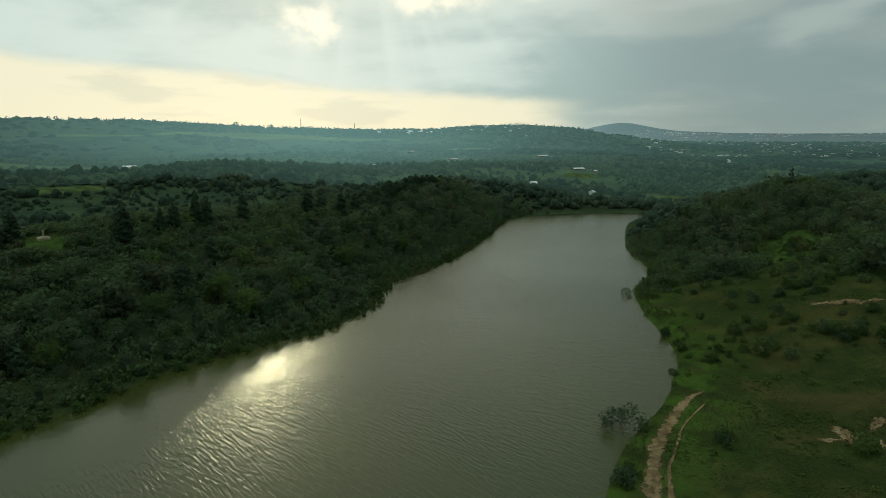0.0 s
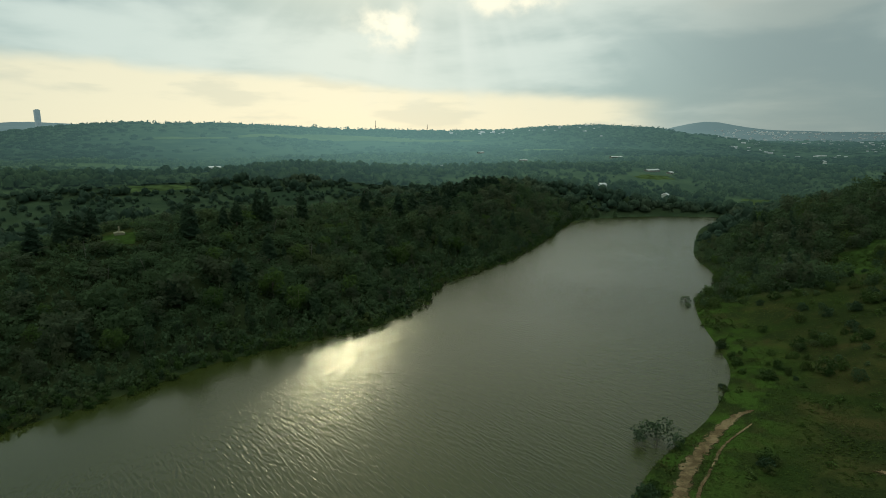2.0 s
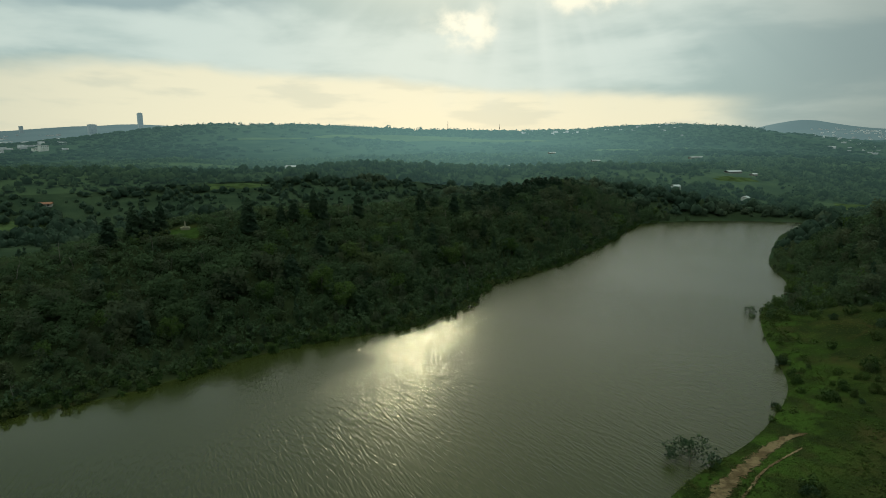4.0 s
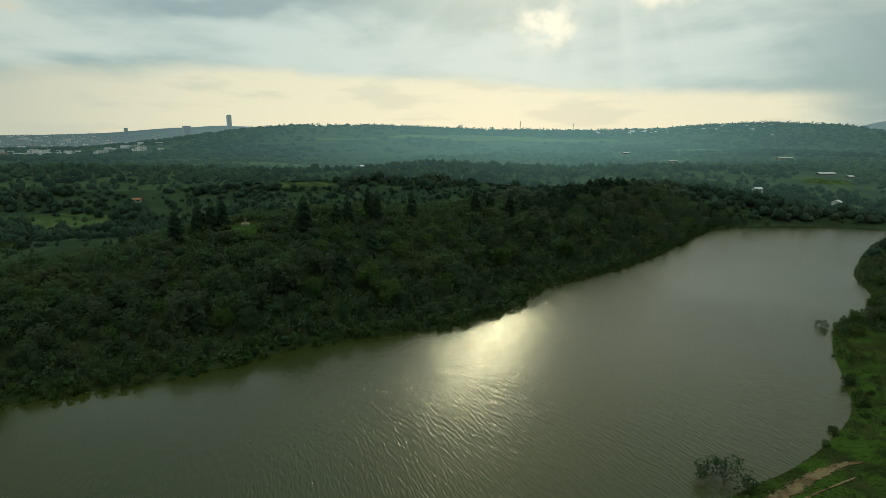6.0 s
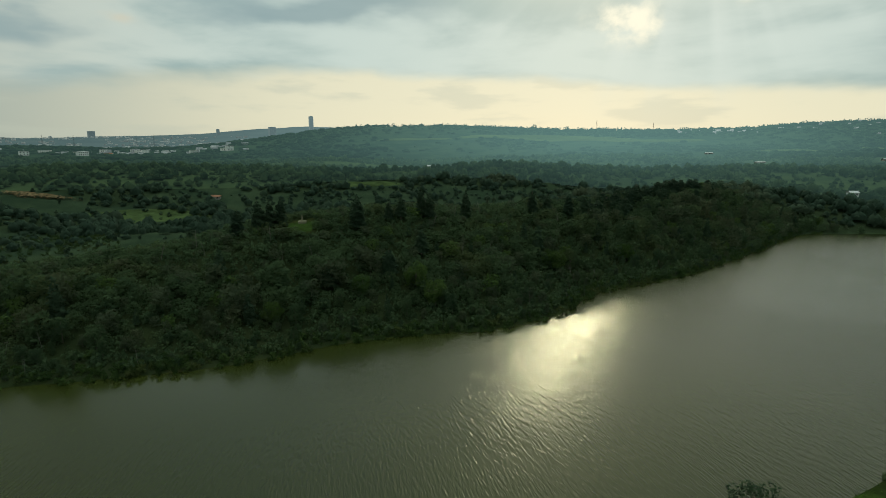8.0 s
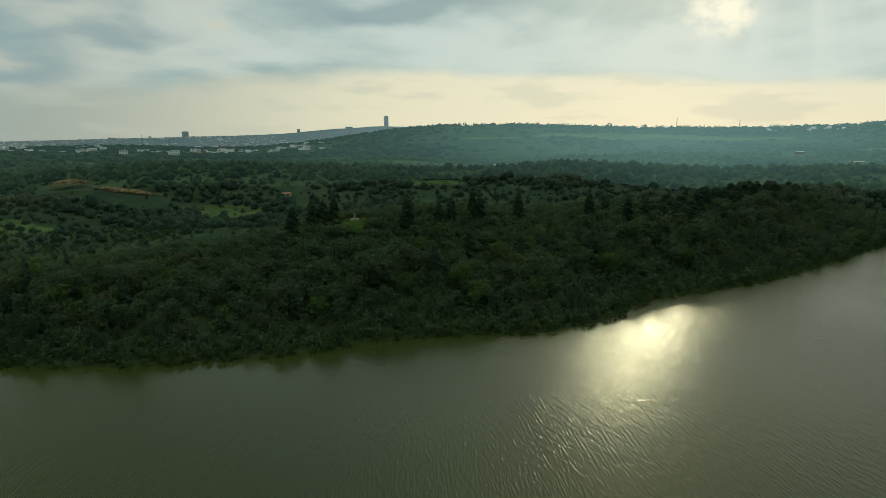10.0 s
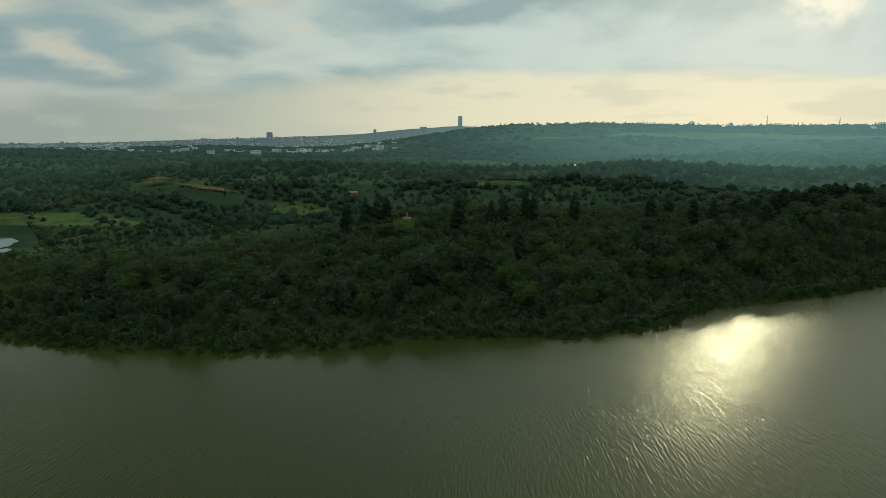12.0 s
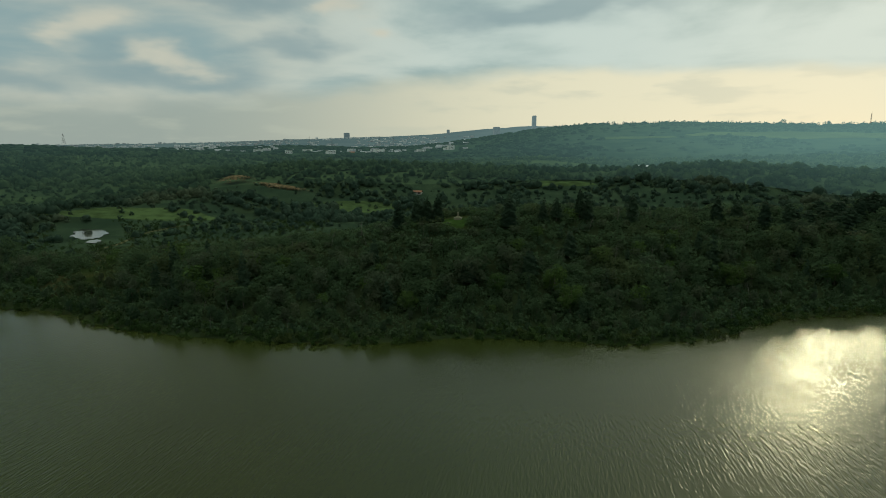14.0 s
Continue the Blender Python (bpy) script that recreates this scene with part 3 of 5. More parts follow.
# ---------------------------------------------------------------- plants
def at_ground(x, y):
    return float(land(np.array([x], float), np.array([y], float))[0])


def ellipsoid_points(n, seed, top_bias=0.25):
    """Directions over a ball, with more of them on the upper half."""
    g = np.random.default_rng(seed)
    u = g.uniform(-0.75 + top_bias * 0.2, 1, n)
    a = g.uniform(0, 2 * np.pi, n)
    s = np.sqrt(1 - u * u)
    return np.stack([s * np.cos(a), s * np.sin(a), u], -1)


def leaf_sprays(centres, normals, size, seed, droop=0.35):
    """Small three-cornered leaf sprays at the centres, each tilted its own way."""
    g = np.random.default_rng(seed)
    n = len(centres)
    nor = normals + g.normal(0, 0.5, (n, 3))
    nor[:, 2] += 0.1
    nor /= np.linalg.norm(nor, axis=1)[:, None]
    side = np.cross(nor, g.normal(0, 1, (n, 3)))
    side /= np.linalg.norm(side, axis=1)[:, None]
    fwd = np.cross(nor, side)
    s = size * g.uniform(0.6, 1.35, (n, 1))
    w = s * g.uniform(0.6, 1.0, (n, 1))
    v = np.stack([centres - side * w * 0.5 - fwd * s * 0.4, centres + side * w * 0.5 - fwd * s * 0.3, centres + fwd * s * 0.65 - nor * s * droop * 0.5], 1).reshape(-1, 3)
    return v, np.arange(3 * n).reshape(n, 3)


def broad_crown(seed, height, radius, sprays, size, lobes=14, low=0.1, slim=1.0):
    """A ragged crown of leaf sprays on many lobes, down to low parts of its height; the foot of the tree is the origin."""
    g = np.random.default_rng(seed)
    cs, ns = [], []
    per = sprays // lobes
    lean = g.normal(0, 0.10, 2) * radius
    for i in range(lobes):
        a = 2.4 * i + g.uniform(-0.7, 0.7)
        k = low + (0.90 - low) * (i + g.uniform(0.1, 0.9)) / lobes
        env = radius * slim * max(0.12, math.sin(math.pi * min(max((k + 0.12) / 1.16, 0.0), 1.0))) ** 0.7
        q = env * g.uniform(0.30, 0.78)
        r = radius * g.uniform(0.24, 0.44)
        d = ellipsoid_points(per, seed * 100 + i)
        shell = g.uniform(0.78, 1.08, (per, 1))
        c = np.array([q * math.cos(a) + lean[0] * k, q * math.sin(a) + lean[1] * k, height * k])
        cs.append(c + d * shell * np.array([r, r, r * g.uniform(0.7, 1.0)]))
        ns.append(d)
    return leaf_sprays(np.vstack(cs), np.vstack(ns), size, seed)


def clump_crown(seed, height, radius, around, rings, tufts, size):
    """A far tree: an uneven leafy mound of three swellings, with loose sprays over it that fray its outline."""
    g = np.random.default_rng(seed)
    a = 2 * np.pi * np.arange(around) / around
    t = np.linspace(-0.25, 1.35, rings + 1)
    A, T = np.meshgrid(a, t)
    swell = 1 + 0.22 * np.sin(A * 3 + g.uniform(0, 6)) + 0.13 * np.sin(A * 5 + T * 4 + g.uniform(0, 6)) + g.normal(0, 0.10, A.shape)
    R = radius * 0.8 * np.cos(T * 0.98) * swell
    Z = height * (0.36 + 0.60 * np.sin(T)) * (1 + 0.10 * np.sin(A * 2 + g.uniform(0, 6)))
    ring = np.stack([R * np.cos(A), R * np.sin(A), Z], -1).reshape(-1, 3)
    i, j = np.meshgrid(np.arange(rings), np.arange(around), indexing="ij")
    k = (j + 1) % around
    q = np.stack([i * around + j, i * around + k, (i + 1) * around + k, (i + 1) * around + j], -1).reshape(-1, 4)
    tri = np.vstack([q[:, (0, 1, 2)], q[:, (0, 2, 3)]])
    d = ellipsoid_points(tufts, seed + 500)
    c = d * np.array([radius, radius, height * 0.58]) * (1 + 0.25 * np.sin(7 * d[:, :1] + seed) * np.sin(6 * d[:, 1:2] + 3 * d[:, 2:3])) * g.uniform(0.72, 1.08, (tufts, 1)) + (0, 0, height * 0.38)
    return joined([(ring, tri), leaf_sprays(c, d, size, seed)])


def cone_crown(seed, height, radius, sprays, size, low=0.1):
    """A narrow conifer crown of whorls with uneven reach."""
    g = np.random.default_rng(seed)
    t = 1 - np.sqrt(g.uniform(0, 1, sprays))
    whorl = np.round(t * 16) / 16 + g.normal(0, 0.03, sprays)
    a = g.uniform(0, 2 * np.pi, sprays)
    reach = (1 - np.clip(whorl, 0, 1)) ** 0.42 * (0.8 + 0.2 * np.sin(a * 3 + whorl * 23)) * g.uniform(0.5, 1.05, sprays)
    r = radius * reach
    c = np.stack([r * np.cos(a), r * np.sin(a), height * (low + (1 - low) * np.clip(whorl, 0, 1)) - r * 0.22], -1)
    n = np.stack([np.cos(a), np.sin(a), np.full(sprays, 0.5)], -1)
    return leaf_sprays(c, n, size, seed, 0.6)


def tube(points, radii, sides=6):
    """A tapered round stem along points."""
    p = np.array(points, float)
    v, f = [], []
    for i, (c, r) in enumerate(zip(p, radii)):
        d = p[min(i + 1, len(p) - 1)] - p[max(i - 1, 0)]
        d /= np.linalg.norm(d)
        x = np.cross(d, (0.31, 0.95, 0.05))
        x /= np.linalg.norm(x)
        y = np.cross(d, x)
        for k in range(sides):
            a = 2 * math.pi * k / sides
            v.append(c + r * (x * math.cos(a) + y * math.sin(a)))
    for i in range(len(p) - 1):
        for k in range(sides):
            a, b = i * sides + k, i * sides + (k + 1) % sides
            f.append((a, b, b + sides, a + sides))
    return np.array(v), np.array(f)


def joined(pieces):
    vs, fs, n = [], [], 0
    for v, f in pieces:
        vs.append(v)
        fs.append(f + n)
        n += len(v)
    return np.vstack(vs), np.vstack(fs)


def trunk_with_limbs(seed, height, girth, spread, limbs=4):
    g = np.random.default_rng(seed)
    bend = g.normal(0, 0.05 * height, 2)
    stem = [(0, 0, -0.6), (bend[0] * 0.3, bend[1] * 0.3, height * 0.25), (bend[0], bend[1], height * 0.55), (bend[0] * 1.3, bend[1] * 1.3, height * 0.86)]
    out = [tube(stem, (girth * 1.35, girth, girth * 0.7, girth * 0.2), 7)]
    for i in range(limbs):
        a = 2 * math.pi * (i + g.uniform(-0.2, 0.2)) / limbs
        z0 = height * g.uniform(0.3, 0.5)
        q = spread * g.uniform(0.5, 0.75)
        out.append(tube([(bend[0] * 0.6, bend[1] * 0.6, z0), (q * 0.5 * math.cos(a), q * 0.5 * math.sin(a), z0 + height * 0.12),
                         (q * math.cos(a), q * math.sin(a), z0 + height * 0.3)], (girth * 0.5, girth * 0.34, girth * 0.1), 5))
    return joined(out)


def plant(name, label, category, crown, leaf, trunk=None, group="", crown_name="crown"):
    """One plant: an empty at its foot with a trunk and a crown."""
    ob = new(name)
    ob.empty_display_size = 0.5
    if trunk is not None:
        part("trunk", mesh_from("trunk", *trunk, BARK, shade=True), BARK, ob)
    part(crown_name, mesh_from(crown_name, *crown, leaf), leaf, ob)
    return tagged(ob, label, category, group)


def scatter(r0, r1, cell, seed, az0=-80, az1=72):
    """Jittered places in a ring sector round the lake."""
    g = np.random.default_rng(seed)
    s = np.arange(-r1, r1, cell)
    X, Y = np.meshgrid(s, s)
    X = X + g.uniform(-0.48, 0.48, X.shape) * cell
    Y = Y + g.uniform(-0.48, 0.48, Y.shape) * cell
    x, y = X.ravel() + 10, Y.ravel() + 5
    r, a = np.hypot(x - 10, y - 5), np.degrees(np.arctan2(x - 10, y - 5))
    k = (r >= r0) & (r < r1) & (a > az0) & (a < az1)
    x, y = x[k], y[k]
    return x, y, off_shore(x, y), g.uniform(0, 1, len(x))


def stamp(kinds, x, y, z, scale, turn, pick, squash=None, with_kind=False):
    """Copies of small plant shapes at many places, as one pair of arrays."""
    vs, fs, n, tint = [], [], 0, []
    for k, (v, f) in enumerate(kinds):
        w = np.where(pick == k)[0]
        if not len(w):
            continue
        c, s = np.cos(turn[w])[:, None], np.sin(turn[w])[:, None]
        sc = scale[w][:, None]
        h = sc * (squash[w][:, None] if squash is not None else 1.0)
        px = (v[None, :, 0] * c - v[None, :, 1] * s) * sc + x[w][:, None]
        py = (v[None, :, 0] * s + v[None, :, 1] * c) * sc + y[w][:, None]
        pz = v[None, :, 2] * h + z[w][:, None]
        vs.append(np.stack([px, py, pz], -1).reshape(-1, 3))
        fs.append((f[None] + (np.arange(len(w)) * len(v))[:, None, None]).reshape(-1, f.shape[1]) + n)
        n += len(w) * len(v)
        tint.append(np.full(len(w) * len(f), k))
    return (np.vstack(vs), np.vstack(fs), np.concatenate(tint)) if with_kind else (np.vstack(vs), np.vstack(fs))


# the nearest trees of both banks, one by one
TREE_LABELS = ["leafy broadleaf tree with a dense dark green crown", "spreading broadleaf tree with a ragged green crown",
               "tall broadleaf tree with dull green foliage", "low round broadleaf tree in dark leaf"]
tree_kinds = []
for i in range(7):
    hgt, rad = (8.5, 9.5, 7.5, 10.5, 6.5, 8.0, 9.0)[i], (3.6, 4.2, 3.5, 3.8, 3.2, 4.4, 3.4)[i]
    leaf = LEAF_BRIGHT if i == 5 else (LEAF_OLIVE if i in (2, 6) else LEAF)
    lab = "fresh green broadleaf tree brighter than the wood round it" if i == 5 else TREE_LABELS[i % 4]
    tree_kinds.append(dict(height=hgt, radius=rad, label=lab, leaf=leaf,
                           crown=broad_crown(20 + i, hgt, rad, 1900, 0.48, 13 + 2 * (i % 4), 0.10 + 0.06 * (i % 3), (1.0, 0.85, 1.1, 0.75, 1.0, 1.0, 0.7)[i]),
                           trunk=trunk_with_limbs(40 + i, hgt, 0.17, rad)))
tree_kinds.append(dict(height=5.5, radius=4.2, label="thin half-drowned tree with sparse leaves", leaf=LEAF,
                       crown=broad_crown(31, 5.5, 4.2, 950, 0.40, 15, 0.25, 1.35), trunk=trunk_with_limbs(51, 5.5, 0.12, 5.2, 6)))
first_of = {}


def set_tree(kind, x, y, scale, turn, z=None):
    k = tree_kinds[kind]
    m = pose(x, y, at_ground(x, y) if z is None else z, 0, 0, turn) @ Matrix.Scale(scale, 4)
    if kind not in first_of:
        ob = plant("broadleaf_tree", k["label"], "tree", k["crown"], k["leaf"], k["trunk"], "trees of the lakeside wood")
        ob.matrix_basis = m
        first_of[kind] = ob
        return ob
    src = first_of[kind]
    keep = src.matrix_basis.copy()
    src.matrix_basis = Matrix()
    ob = copy_thing(src, m)
    src.matrix_basis = keep
    return ob


def lake_wood(x, y, d):
    """True where the wood of the lake's own banks grows."""
    r = np.hypot(x - 10, y - 5)
    return (r < 345) | (~east_side(x, y) & (d < 105) & (r < 480) & (x > 40))


wx, wy, wd, wu = scatter(60, 480, 5.4, 3)
keep = (wu < np.where(np.hypot(wx - 10, wy - 5) > 345, 0.95, wood_cover(wx, wy, wd))) & lake_wood(wx, wy, wd) & (wd > 1)
wx, wy, wd, wu = wx[keep], wy[keep], wd[keep], wu[keep]
wr = np.hypot(wx - 10, wy - 5)
order = np.argsort(wd + 60 * (wr > 345) + np.where(east_side(wx, wy), 30, 0) + wu * 14)
single = np.zeros(len(wx), bool)
single[order[:300]] = True
g = np.random.default_rng(5)
for i in np.where(single)[0]:
    kind = int(g.choice(7, p=(0.19, 0.17, 0.17, 0.12, 0.2, 0.05, 0.1)))
    edge = (0.25 + 0.75 * min(wd[i] / 34, 1)) * 0.95
    set_tree(kind, wx[i], wy[i], edge * g.choice((0.7, 0.85, 1.0, 1.15, 1.45), p=(0.2, 0.25, 0.25, 0.18, 0.12)) * g.uniform(0.9, 1.1), g.uniform(0, 360))

# brighter crowns that stand out of the dark wood
for i, (x, y) in enumerate(((-22, 200), (29, 248), (-14, 193), (-40, 190), (66, 274), (-63, 167), (32, 248))):
    set_tree(5, x, y, (1.25, 1.0, 1.15, 0.9, 1.0, 0.85, 1.05)[i], 51 * i)

rest = ~single
kinds_near = [broad_crown(60 + i, 8.4, 4.1, 310, 0.86, 13 + 2 * (i % 3), 0.08, (1.0, 0.8, 1.1, 0.9, 1.0)[i]) for i in range(5)] + [cone_crown(70, 11.5, 2.5, 400, 0.9)]
nx, ny = wx[rest], wy[rest]
np_ = len(nx)
pick = g.choice(6, np_, p=(0.28, 0.2, 0.26, 0.14, 0.06, 0.06))
low_crest = 1 - 0.7 * smooth(34, 60, wd[rest]) * (~east_side(nx, ny))
v, f, tint = stamp(kinds_near, nx, ny, land(nx, ny, wd[rest]), g.choice((0.6, 0.8, 1.0, 1.2, 1.5), np_, p=(0.25, 0.25, 0.25, 0.15, 0.1)) * g.uniform(0.9, 1.1, np_) * (0.5 + 0.5 * low_crest) * np.maximum(0.25 + 0.75 * np.minimum(wd[rest] / 34, 1), 0.8 * (wr[rest] > 345)),
                   g.uniform(0, 6.28, np_), pick, g.uniform(0.75, 1.05, np_) * (0.4 + 0.6 * low_crest), True)
wood_mats = [LEAF, LEAF_OLIVE, LEAF_BRIGHT, NEEDLES]
wood = mesh_from("hillside_wood", v, f, mats=wood_mats, index=np.array((0, 1, 0, 1, 2, 3))[tint])
tagged(new("hillside_wood", wood), "dense mixed wood covering the hillside above the lake", "wood", kind="stuff")

VILLA_SPOTS = [(-1030, 1118), (-710, 851), (-880, 1231), (-727, 1201), (-649, 1219), (-980, 1234), (-744, 774), (-1082, 998), (-905, 1240), (-752, 902), (-1120, 1060),
               (-960, 1120), (-805, 1030), (415, 606), (368, 898), (334, 1024), (517, 849), (869, 769), (-110, 866), (196, 803)]


def open_view(x, y):
    """False close to the far houses and on their lake side, where no trees stand."""
    ok = np.ones(len(x), bool)
    for hx_, hy_ in VILLA_SPOTS:
        for k in (1.0, 0.975, 0.95):
            ok &= np.hypot(x - hx_ * k, y - hy_ * k) > 22
    return ok


# woods and hedges over the middle distance
mx, my, md, mu = scatter(345, 1000, 7.3, 13)
keep = mu < 0.46 + 0.5 * wood_cover(mx, my, md)
for cx, cy, rx, ry in CLEARINGS:
    keep &= np.hypot((mx - cx) / rx, (my - cy) / ry) > 0.9
keep &= open_view(mx, my) & ~lake_wood(mx, my, md) & (md > np.where(mx > 250, 9, 2))
mx, my, md = mx[keep], my[keep], md[keep]
kinds_mid = [clump_crown(80 + i, 6.4, 4.0, 8, 3, 70, 1.15) for i in range(5)]
kinds_upland = [clump_crown(85 + i, 6.2, 4.3, 6, 2, 14, 1.8) for i in range(5)]
n = len(mx)
size, turn, pick, tall = g.choice((0.5, 0.75, 1.0, 1.3), n) * g.uniform(0.85, 1.15, n) * (0.62 + 0.38 * wood_cover(mx, my, md)), g.uniform(0, 6.28, n), g.integers(0, 5, n), g.uniform(0.6, 1.1, n)
beyond = np.hypot(mx - 10, my - 5) > 540
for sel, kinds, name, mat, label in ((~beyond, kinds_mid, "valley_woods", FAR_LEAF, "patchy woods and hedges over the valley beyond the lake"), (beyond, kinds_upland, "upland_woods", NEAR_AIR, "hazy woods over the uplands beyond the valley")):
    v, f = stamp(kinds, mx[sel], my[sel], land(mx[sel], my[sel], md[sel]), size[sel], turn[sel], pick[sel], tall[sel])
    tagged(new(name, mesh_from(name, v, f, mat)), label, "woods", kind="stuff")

# scattered bushes in the open ground of the middle distance
bx, by, bd, bu = scatter(300, 540, 12.0, 17)
keep = (bd > 3) & (bu < 0.4) & (pond_ring(bx, by) > 1.9)
bx, by, bd = bx[keep], by[keep], bd[keep]
n = len(bx)
v, f = stamp([broad_crown(86 + i, 3.2, 2.4, 36, 1.4, 5, 0.0) for i in range(3)], bx, by, land(bx, by, bd), g.uniform(0.5, 1.3, n), g.uniform(0, 6.28, n), g.integers(0, 3, n))
tagged(new("valley_bushes", mesh_from("valley_bushes", v, f, FAR_LEAF)), "scattered bushes over the rough valley pasture", "bushes", kind="stuff")

# woods of the hazy ridge
fx, fy, fd, fu = scatter(1000, 2300, 15.5, 23, -74, 66)
keep = fu < smooth(-0.35, 0.10, bumps(fx, fy, 160, 4, 31)) * 0.9 + 0.06
keep &= open_view(fx, fy)
for cx, cy, rx, ry in ((60, 1345, 230, 45), (300, 1320, 130, 26), (-230, 1290, 98, 22), (120, 1390, 128, 20), (520, 1075, 95, 30), (690, 1130, 74, 24)):
    keep &= np.hypot((fx - cx) / rx, (fy - cy) / ry) > 1 + bumps(fx, fy, 60, 2, 8) * 0.3
fx, fy = fx[keep], fy[keep]
kinds_far = [clump_crown(90 + i, 8.0, 8.6, 5, 2, 5, 2.8) for i in range(4)]
n = len(fx)
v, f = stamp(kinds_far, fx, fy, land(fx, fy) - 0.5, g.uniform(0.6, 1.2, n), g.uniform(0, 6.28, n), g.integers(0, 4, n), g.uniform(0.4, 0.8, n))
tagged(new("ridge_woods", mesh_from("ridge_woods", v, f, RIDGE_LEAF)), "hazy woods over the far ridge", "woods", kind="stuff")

# single trees that break the far skyline
sa = np.radians(np.arange(-19, 37, 0.17) + g.uniform(-0.08, 0.08, len(np.arange(-19, 37, 0.17))))
crest_r = np.linspace(1350, 1950, 61)
SX, SY = 10 + crest_r[:, None] * np.sin(sa)[None], 5 + crest_r[:, None] * np.cos(sa)[None]
slope = (land(SX, SY) - 60) / crest_r[:, None]
top = slope.argmax(0)
cx, cy = SX[top, np.arange(len(sa))], SY[top, np.arange(len(sa))]
n = len(cx)
v, f = stamp([broad_crown(95 + i, 8.0, 3.6, 50, 2.0, 6, 0.15) for i in range(3)] + [cone_crown(99, 10, 2.2, 50, 1.7)], cx, cy, land(cx, cy) - 0.3,
             g.uniform(0.35, 1.15, n), g.uniform(0, 6.28, n), g.integers(0, 4, n))
tagged(new("skyline_trees", mesh_from("skyline_trees", v, f, RIDGE_LEAF)), "row of small trees along the crest of the far ridge", "trees", kind="stuff")

# large spreading trees that stand alone on the skyline
lone_crown, lone_trunk = broad_crown(105, 13.0, 8.5, 260, 1.5, 11, 0.42, 1.15), trunk_with_limbs(106, 12.0, 0.5, 7.0)
for az_, size_ in ((1.47, 0.95), (2.79, 0.62), (4.57, 0.8)):
    a_ = radians(az_)
    line_x, line_y = 10 + crest_r * math.sin(a_), 5 + crest_r * math.cos(a_)
    at = int(((land(line_x, line_y) - 60) / crest_r).argmax())
    lone = plant("broadleaf_tree", "large spreading tree alone on the crest of the far ridge", "tree", lone_crown, RIDGE_LEAF, lone_trunk, "lone trees of the skyline")
    lone.matrix_basis = pose(line_x[at], line_y[at], at_ground(line_x[at], line_y[at]), 0, 0, 70 * az_) @ Matrix.Scale(size_, 4)

# conifers of the ridge
CONIFERS = [(-51.6, 225.4, 16, 2.9), (-28.8, 248.8, 15.5, 2.0), (-24.8, 247.0, 15, 2.1), (-10.3, 265.2, 15.5, 2.4), (-41, 237, 10.5, 1.7), (-36.5, 241, 12, 2.0),
            (-81, 217, 14, 2.2), (-85, 215, 13, 2.4), (-89, 213, 14.5, 2.3), (-96, 209, 12, 2.6), (21.3, 289.2, 14.5, 2.3), (29, 292, 13, 2.4),
            (40, 296, 14, 2.4), (49, 303, 13, 2.6), (-33, 203, 13, 2.7), (-52, 190, 11, 2.6), (-24, 222, 12, 2.5)]
for t in np.linspace(0, 1, 90):
    CONIFERS.append((56 + 120 * t + g.uniform(-16, 9), 306 + 132 * t + g.uniform(-9, 14), g.uniform(4.5, 8.5), g.uniform(2.2, 3.4)))
conifer_kinds = [(cone_crown(110 + i, 10, 2.0, 1200, 0.64, 0.08 + 0.05 * i), tube([(0, 0, -0.6), (0, 0, 5), (0, 0, 9.8)], (0.22, 0.15, 0.03), 7)) for i in range(3)]
first_conifer = [plant("conifer", "dark narrow conifer rising above the wooded ridge", "conifer", crown, NEEDLES, stem, "conifers on the ridge") for crown, stem in conifer_kinds]
CONIFERS = [(x, y, hgt * (0.84 if i < 17 else 1.0), rad) for i, (x, y, hgt, rad) in enumerate(CONIFERS)]
for i, (x, y, hgt, rad) in enumerate(CONIFERS):
    m = pose(x, y, at_ground(x, y), 0, 0, 77 * i) @ Matrix.Diagonal((rad / 1.4, rad / 1.4, hgt / 10.0, 1))
    if i >= 3:
        copy_thing(first_conifer[i % 3], m)
for i, ob in enumerate(first_conifer):
    x, y, hgt, rad = CONIFERS[i]
    ob.matrix_basis = pose(x, y, at_ground(x, y), 0, 0, 77 * i) @ Matrix.Diagonal((rad / 1.4, rad / 1.4, hgt / 10.0, 1))

# the clay track along the bank
TRACK = [(39, 66.5), (43.8, 71.5), (48.6, 76.7), (53.8, 81.6), (58.8, 85.6), (67.2, 91.0), (73, 94.4), (80, 97.8), (85, 98.4)]
TRACK_LINE = curve_through(TRACK, 5, closed=False)


def off_track(x, y):
    return np.sqrt(((x[:, None] - TRACK_LINE[None, :, 0]) ** 2 + (y[:, None] - TRACK_LINE[None, :, 1]) ** 2).min(1))


# bushes of the pasture bank and of the water's edge, one by one
bush_kinds = [broad_crown(130 + i, 2.3, 1.7, 660, 0.27, 12, 0.0) for i in range(4)]
bush_first = []
for i, c in enumerate(bush_kinds):
    bush_first.append(plant("bush", ("low green bush in rough grass", "rounded leafy bush on the bank", "dull olive scrub bush", "spreading dark green bush")[i], "bush", c,
                            SHRUB if i != 3 else LEAF, None, "bushes of the pasture bank", "foliage"))
ex, ey, ed, eu = scatter(95, 262, 5.0, 29, 22, 80)
clump = bumps(ex, ey, 26, 3, 41)
keep = east_side(ex, ey) & (ed > 0.4) & (eu < 0.015 + 0.62 * smooth(0.08, 0.34, clump) + 0.25 * smooth(190, 235, np.hypot(ex - 10, ey - 5)) + 0.25 * (ed < 3))
keep &= off_track(ex, ey) > 3.5
ex, ey = ex[keep], ey[keep]
some = g.permutation(len(ex))[:290]
ex, ey = ex[some], ey[some]
